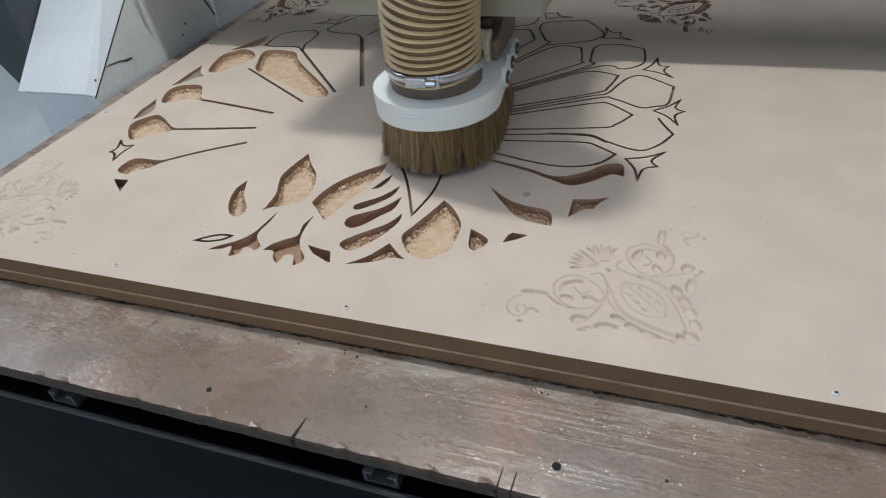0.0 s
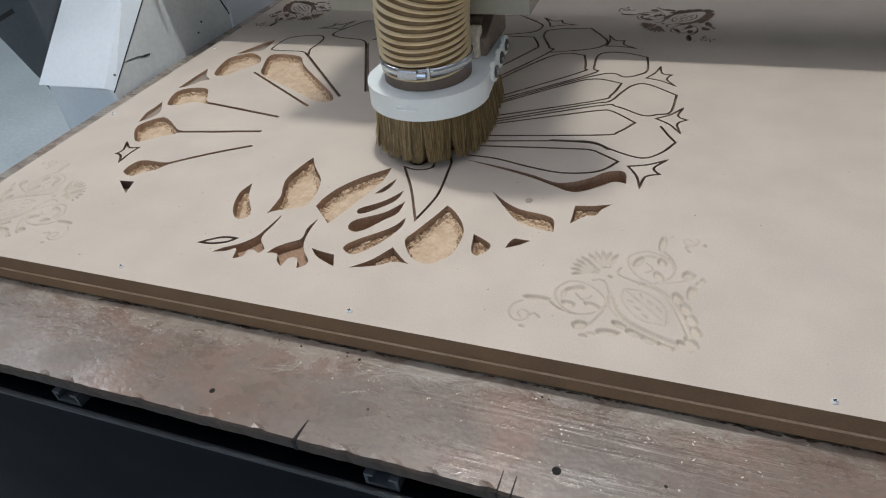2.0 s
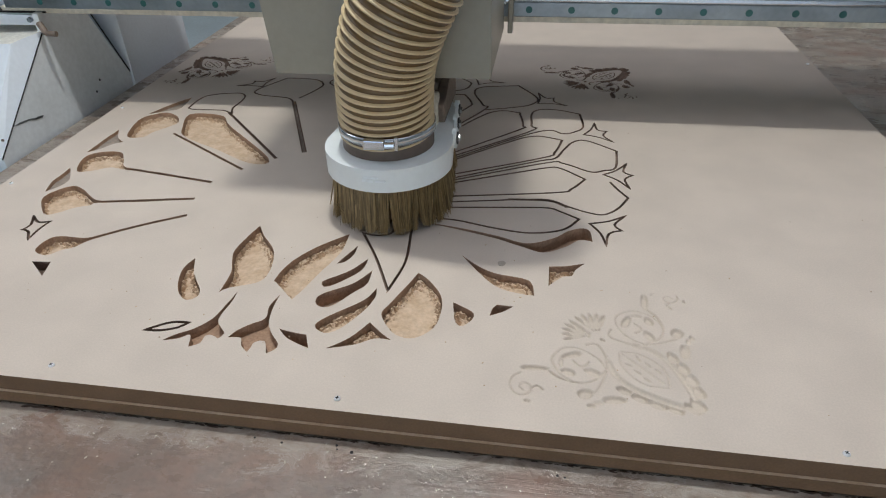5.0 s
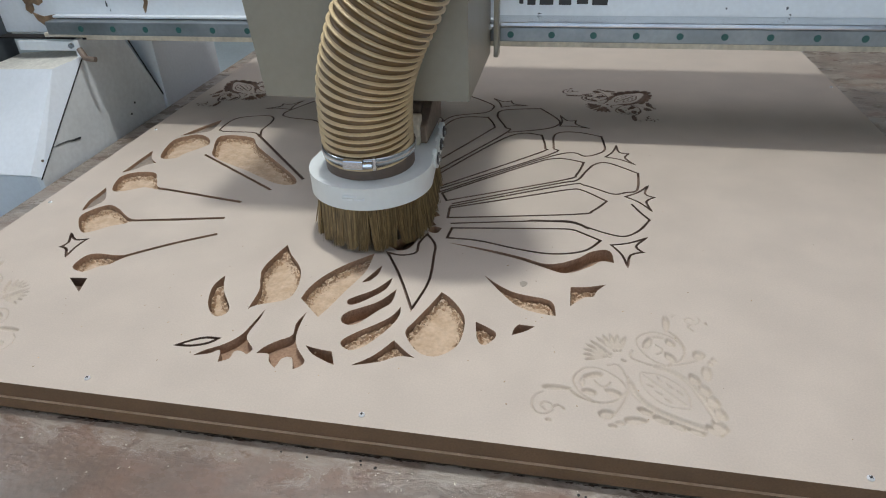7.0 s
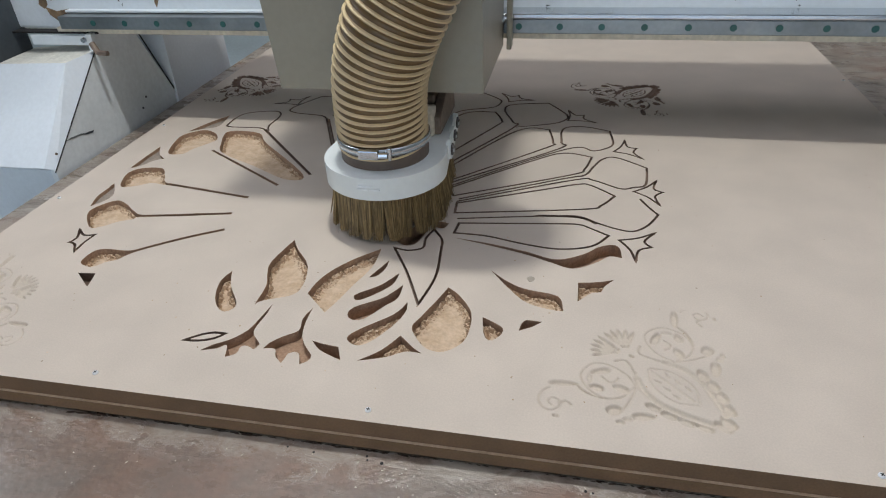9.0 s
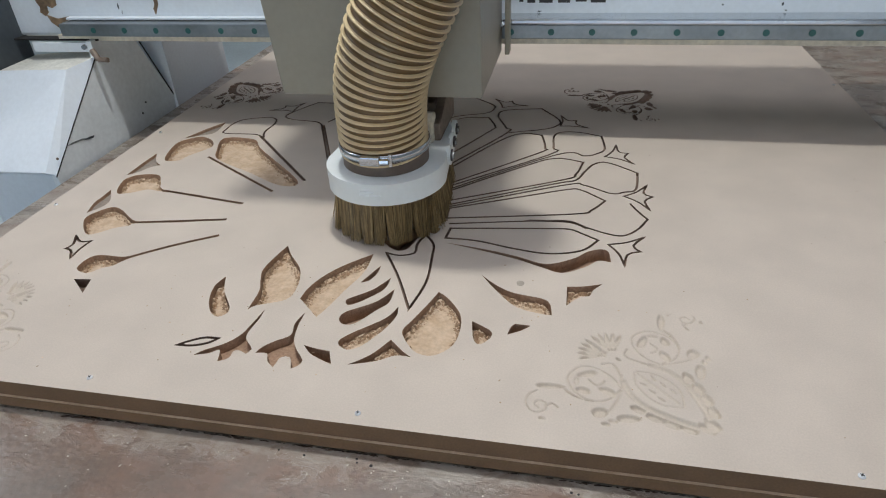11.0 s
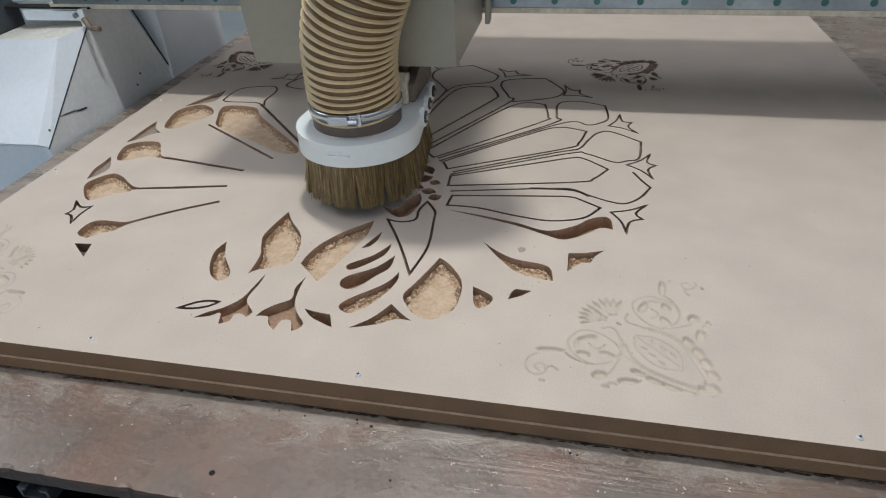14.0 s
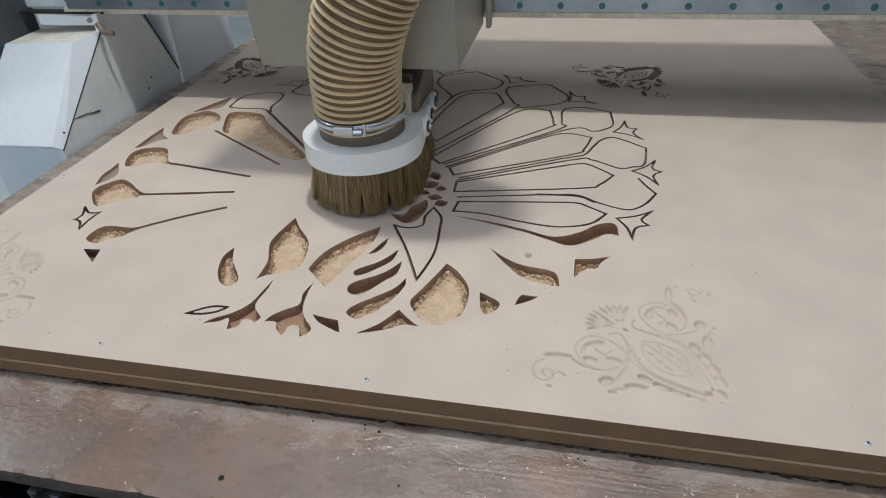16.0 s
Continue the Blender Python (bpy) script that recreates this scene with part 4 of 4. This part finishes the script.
def carriage():
    c = thing("tool_carriage", "cream sheet-steel spindle housing that slides along the gantry", "spindle housing")
    bm = bmesh.new()
    lo = [(-0.150, 0.388), (0.113, 0.388), (0.113, 0.600), (-0.150, 0.600)]
    hi = [(-0.172, 0.380), (0.113, 0.380), (0.113, 0.600), (-0.172, 0.600)]
    low, high = [bm.verts.new((x, y, 1.006)) for x, y in lo], [bm.verts.new((x, y, 1.36)) for x, y in hi]
    inner = [bm.verts.new((x * 0.97, 0.494 + (y - 0.494) * 0.97, 1.006)) for x, y in lo]
    deep = [bm.verts.new((x * 0.97, 0.494 + (y - 0.494) * 0.97, 1.06)) for x, y in lo]
    for i in range(4):
        j = (i + 1) % 4
        bm.faces.new((low[i], low[j], high[j], high[i]))
        bm.faces.new((low[i], inner[i], inner[j], low[j]))
        bm.faces.new((inner[i], deep[i], deep[j], inner[j]))
    bm.faces.new(high), bm.faces.new(deep)
    part("housing", bm, CREAM, c, "cream painted sheet-steel housing")
    part("side_flange", box(0.1195, 0.1265, 0.582, 0.604, 1.004, 1.36, 0.0015), CREAM, c)
    for z in (1.047, 1.10):
        bolt = rod((0.1132, 0.590, z), (0.1165, 0.590, z), 0.0062, 6)
        rod((0.1165, 0.590, z), (0.1194, 0.590, z), 0.0036, 12, bm=bolt)
        part("bolt", bolt, STEEL, c)
    part("spindle", rod((0.0, 0.470, 0.99), (0.0, 0.470, 1.059), 0.040, 32), IRON, c, "dark steel spindle body")
    part("spindle_nose", rod((0.0, 0.470, 0.905), (0.0, 0.470, 0.989), 0.016, 24), IRON, c)
    part("cutter", rod((0.0, 0.470, 0.852), (0.0, 0.470, 0.904), 0.0018, 12), STEEL, c)
    return c


# ---- the dust shoe with its brush and hose; y = 0 on the hose's axis ----
BACK = 0.165


def stadium(r, n=28, back=BACK):
    """Outline of the shoe: round at both ends."""
    pts = [(r * math.cos(a), r * math.sin(a)) for a in np.linspace(math.pi, math.tau, n)]
    k = 0.055
    y1 = back - k + (r - 0.075)
    pts += [(r, y1 * f) for f in (0.35, 0.7)]
    pts += [(r - k + k * math.cos(a), y1 + k * math.sin(a)) for a in np.linspace(0, math.pi / 2, 7)]
    pts += [(-r + k + k * math.cos(a), y1 + k * math.sin(a)) for a in np.linspace(math.pi / 2, math.pi, 7)]
    pts += [(-r, y1 * f) for f in (0.7, 0.35)]
    return [(x * (1 - 0.22 * max(0, y) / back), y) for x, y in pts]


def bristles(shoe):
    rng = random.Random(21)
    base = np.array(stadium(0.0685))
    seg = np.roll(base, -1, 0) - base
    length = np.linalg.norm(seg, axis=1)
    total = length.sum()
    cum = np.concatenate(((0,), np.cumsum(length)))
    verts, faces = [], []
    count = 6800
    # uneven clumps: each strand bends towards the middle of its clump
    cuts = [0.0]
    while cuts[-1] < total:
        cuts.append(cuts[-1] + rng.uniform(0.008, 0.021))
    clumps = [(rng.gauss(0, 0.0030), rng.uniform(0.0, 0.0042), rng.uniform(-0.0008, 0.0045), rng.uniform(0.25, 0.7)) for _ in cuts]
    for k in range(count):
        s = rng.random() * total
        i = int(np.searchsorted(cum, s) - 1) % len(base)
        p = base[i] + seg[i] * ((s - cum[i]) / length[i])
        out = np.array((seg[i][1], -seg[i][0])) / length[i]
        along = seg[i] / length[i]
        depth = rng.random() ** 1.3 * 0.011
        c = int(np.searchsorted(cuts, s)) - 1
        drift, spread, short, tight = clumps[c]
        mid = (cuts[c] + cuts[min(c + 1, len(cuts) - 1)]) / 2
        p0 = p - out * depth
        pull = (mid - s) * tight + drift + rng.gauss(0, 0.0011)
        flare = spread + rng.gauss(0.0018, 0.0014) - depth * 0.25
        z1 = 0.8625 + short * 0.6 + abs(rng.gauss(0, 0.0020))
        if rng.random() < 0.03:
            pull, flare = pull + rng.gauss(0, 0.006), flare + abs(rng.gauss(0, 0.003))
        a = np.array((*p0, 0.925))
        m = np.array((*(p0 + out * flare * 0.45 + along * pull * 0.35), 0.892))
        e = np.array((*(p0 + out * flare + along * pull), z1))
        w = rng.uniform(0.00034, 0.0006)
        o = len(verts)
        for c, r in ((a, w), (m, w), (e, w * 0.45)):
            verts.append(tuple(c + np.array((*(along * r), 0))))
            verts.append(tuple(c + np.array((*(-along * r * 0.6 + out * r), 0))))
            verts.append(tuple(c + np.array((*(-along * r * 0.6 - out * r), 0))))
        for q in (0, 3):
            for j in range(3):
                faces.append((o + q + j, o + q + (j + 1) % 3, o + q + 3 + (j + 1) % 3, o + q + 3 + j))
    me = bpy.data.meshes.new("bristles")
    me.from_pydata(verts, [], faces)
    me.materials.append(BRISTLE)
    ob = new("bristles", me)
    ob.parent = shoe
    tagged(ob, "stiff straw-brown brush bristles", kind="stuff")


def hose(shoe):
    """The ribbed hose, swept along its bend."""
    way = [(0, 0, 0.962), (0.0, -0.003, 1.0), (0.006, -0.010, 1.05), (0.024, -0.016, 1.10), (0.050, -0.016, 1.15), (0.078, -0.014, 1.21), (0.105, -0.004, 1.28), (0.118, 0.012, 1.36)]
    fine = []
    for i in range(len(way) - 1):
        p0, p1, p2, p3 = (np.array(way[min(max(j, 0), len(way) - 1)]) for j in (i - 1, i, i + 1, i + 2))
        for t in np.linspace(0, 1, 60, endpoint=False):
            fine.append(0.5 * (2 * p1 + (p2 - p0) * t + (2 * p0 - 5 * p1 + 4 * p2 - p3) * t * t + (3 * p1 - p0 - 3 * p2 + p3) * t ** 3))
    fine = np.array(fine)
    arc = np.concatenate(((0,), np.cumsum(np.linalg.norm(np.diff(fine, axis=0), axis=1))))
    pitch, n = 0.0094, 48
    # third value 1: valley, in the shaded film tone
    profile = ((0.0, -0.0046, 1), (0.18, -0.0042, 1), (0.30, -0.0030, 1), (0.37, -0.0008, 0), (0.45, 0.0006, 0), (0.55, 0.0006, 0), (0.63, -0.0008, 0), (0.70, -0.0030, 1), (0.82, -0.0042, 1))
    rings, kinds = [], []
    s = 0.0
    while s < arc[-1] - pitch:
        for f, dr, k in profile:
            rings.append((s + f * pitch, dr)), kinds.append(k)
        s += pitch
    bm = bmesh.new()
    prev = None
    for (s, dr), k in zip(rings, kinds):
        c = np.array([np.interp(s, arc, fine[:, j]) for j in range(3)])
        d = np.array([np.interp(s + 0.004, arc, fine[:, j]) - np.interp(s - 0.004, arc, fine[:, j]) for j in range(3)])
        d = Vector(d).normalized()
        u = Vector((1, 0, 0)) - d * d.x
        u.normalize()
        w = d.cross(u)
        row = []
        for i in range(n):
            a = math.tau * i / n
            # the ribs run as a slight helix and sag unevenly
            sway = 0.0016 * math.sin(a + s * 23) + 0.0007 * math.sin(2 * a + s * 60)
            q = Vector(c) + (u * math.cos(a) + w * math.sin(a)) * (0.0545 + dr) + d * sway
            row.append(bm.verts.new(q))
        if prev:
            for i in range(n):
                f = bm.faces.new((prev[0][i], prev[0][(i + 1) % n], row[(i + 1) % n], row[i]))
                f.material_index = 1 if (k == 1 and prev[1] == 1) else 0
                f.smooth = True
        prev = (row, k)
    part("hose", bm, [HOSE_RIB, HOSE_FILM_SHADED], shoe, "cream ribbed dust-extraction hose", smooth=True)


def dust_shoe():
    s = thing("dust_shoe", "white dust shoe with straw-brown brush and cream ribbed hose", "dust shoe")
    ring = part("shoe_body", prism(stadium(0.075), 0.921, 0.9485, "z", 0.0028), PLASTIC, s, "white plastic shoe body")
    part("rim_line", prism(stadium(0.0738), 0.9205, 0.9209, "z"), RUBBER, s)
    for a, x0, x1, z in ((0, -0.013, 0.004, 0.938), (0, -0.014, -0.002, 0.934), (0, 0.0, 0.012, 0.934)):
        part("letter_bar", box(x0, x1, -0.0759, -0.0735, z, z + 0.0022), GREY_PLATE, ring)
    bm = rod((0, 0, 0.9486), (0, 0, 0.968), 0.0535, 48)
    part("collar", bm, RUBBER, s, "brown rubber collar", smooth=False)
    bm = bmesh.new()
    n = 48
    for r0, r1, z0, z1 in ((0.0562, 0.0548, 0.9665, 0.976),):
        rows = [[bm.verts.new((r * math.cos(math.tau * i / n), r * math.sin(math.tau * i / n), z)) for i in range(n)] for r, z in ((r1, z0), (r0, z0), (r0 + 0.0004, (z0 + z1) / 2), (r0, z1), (r1, z1))]
        for a, b in zip(rows, rows[1:] + rows[:1]):
            for i in range(n):
                bm.faces.new((a[i], a[(i + 1) % n], b[(i + 1) % n], b[i]))
    band = part("hose_clamp", bm, STEEL, s, "steel hose clamp", smooth=True)
    part("clamp_housing", box(-0.014, 0.010, -0.0625, -0.054, 0.966, 0.977, 0.0015), STEEL, band)
    part("clamp_screw", rod((0.010, -0.0600, 0.971), (0.020, -0.0585, 0.971), 0.0036, 8), STEEL, band)
    part("band_tail", box(0.020, 0.024, -0.0575, -0.0525, 0.964, 0.979, 0.0008), STEEL, band)
    # mounting parts behind the hose
    part("mount_block", box(-0.020, 0.046, 0.086, 0.158, 0.9486, 0.990, 0.003), IRON, s, "brown iron mounting block")
    part("mount_plate", prism([(0.058, 0.9486), (0.158, 0.9486), (0.158, 0.995), (0.125, 1.002), (0.075, 0.978), (0.058, 0.972)], 0.047, 0.058, "x", 0.002), IRON, s)
    part("mount_lug", prism([(0.050, 0.9486), (0.072, 0.9486), (0.072, 0.984), (0.062, 0.986), (0.050, 0.978)], 0.036, 0.050, "x", 0.002), DUST_TOP, s)
    # flat black disc on the block, paints the shade inside an opening
    part("cavity_shade", rod((0.012, 0.118, 0.9903), (0.012, 0.118, 0.9915), 0.022, 24), BLACKPLASTIC, s)
    for y, o in ((0.035, 0.003), (0.078, 0.0075), (0.122, 0.012)):
        lug = part("hinge_lug", rod((0.0735 - o, y, 0.940), (0.079 - o, y, 0.940), 0.0125, 20), PLASTIC, s, "white plastic hinge lug")
        part("washer", rod((0.079 - o, y, 0.940), (0.0805 - o, y, 0.940), 0.0078, 16), BLACKPLASTIC, lug)
        part("bolt_head", rod((0.0805 - o, y, 0.940), (0.083 - o, y, 0.940), 0.0048, 6), STEEL, lug)
    bristles(s)
    hose(s)
    return s


GANTRY = gantry()
CARRIAGE = carriage()
SHOE = dust_shoe()


def motions():
    """Gantry along y; carriage along x on it; the shoe also rises and sinks a little."""
    rows = [
        (0.0, -0.043, -0.024, 0.003), (0.5, -0.093, 0.004, -0.005), (1.0, -0.079, -0.006, -0.012), (1.5, -0.088, -0.006, -0.013),
        (2.0, -0.070, 0.007, 0.004), (2.2, -0.060, 0.017, 0.003), (2.4, 0.014, 0.078, 0.001), (2.5, 0.049, 0.111, 0.0), (2.6, 0.066, 0.126, 0.0), (2.8, 0.074, 0.160, 0.001),
        (3.0, 0.082, 0.203, 0.002), (3.1, 0.072, 0.198, 0.002), (3.2, 0.052, 0.190, 0.001), (3.3, 0.030, 0.176, 0.0), (3.4, 0.004, 0.150, -0.001), (3.5, -0.034, 0.098, -0.002),
        (3.7, -0.072, 0.032, 0.0), (3.8, -0.078, 0.022, 0.0), (4.0, -0.068, 0.002, 0.0), (5.2, -0.062, 0.0, 0.0), (6.3, -0.056, 0.0, 0.001),
        (6.5, -0.092, -0.006, 0.012), (7.0, -0.116, 0.0, 0.0), (7.5, -0.097, -0.011, 0.0), (8.0, -0.117, 0.0, -0.009), (8.5, -0.099, -0.008, -0.007),
        (9.0, -0.109, 0.011, 0.001), (10.2, -0.105, 0.018, 0.0), (11.5, -0.099, 0.025, -0.005), (12.0, -0.099, 0.064, -0.007), (12.5, -0.099, 0.026, -0.002), (13.0, -0.129, -0.005, -0.001),
        (13.5, -0.126, -0.010, -0.007), (14.0, -0.132, 0.002, 0.010), (14.5, -0.134, 0.003, 0.001), (15.0, -0.139, 0.006, -0.007), (15.5, -0.141, 0.019, 0.011), (16.0, -0.141, 0.017, -0.001),
    ]
    walk(GANTRY, [(t, pose(0, dy, 0)) for t, x, dy, z in rows])
    walk(CARRIAGE, [(t, pose(x, dy, 0)) for t, x, dy, z in rows])
    walk(SHOE, [(t, pose(x, 0.331 + dy, z)) for t, x, dy, z in rows])


motions()
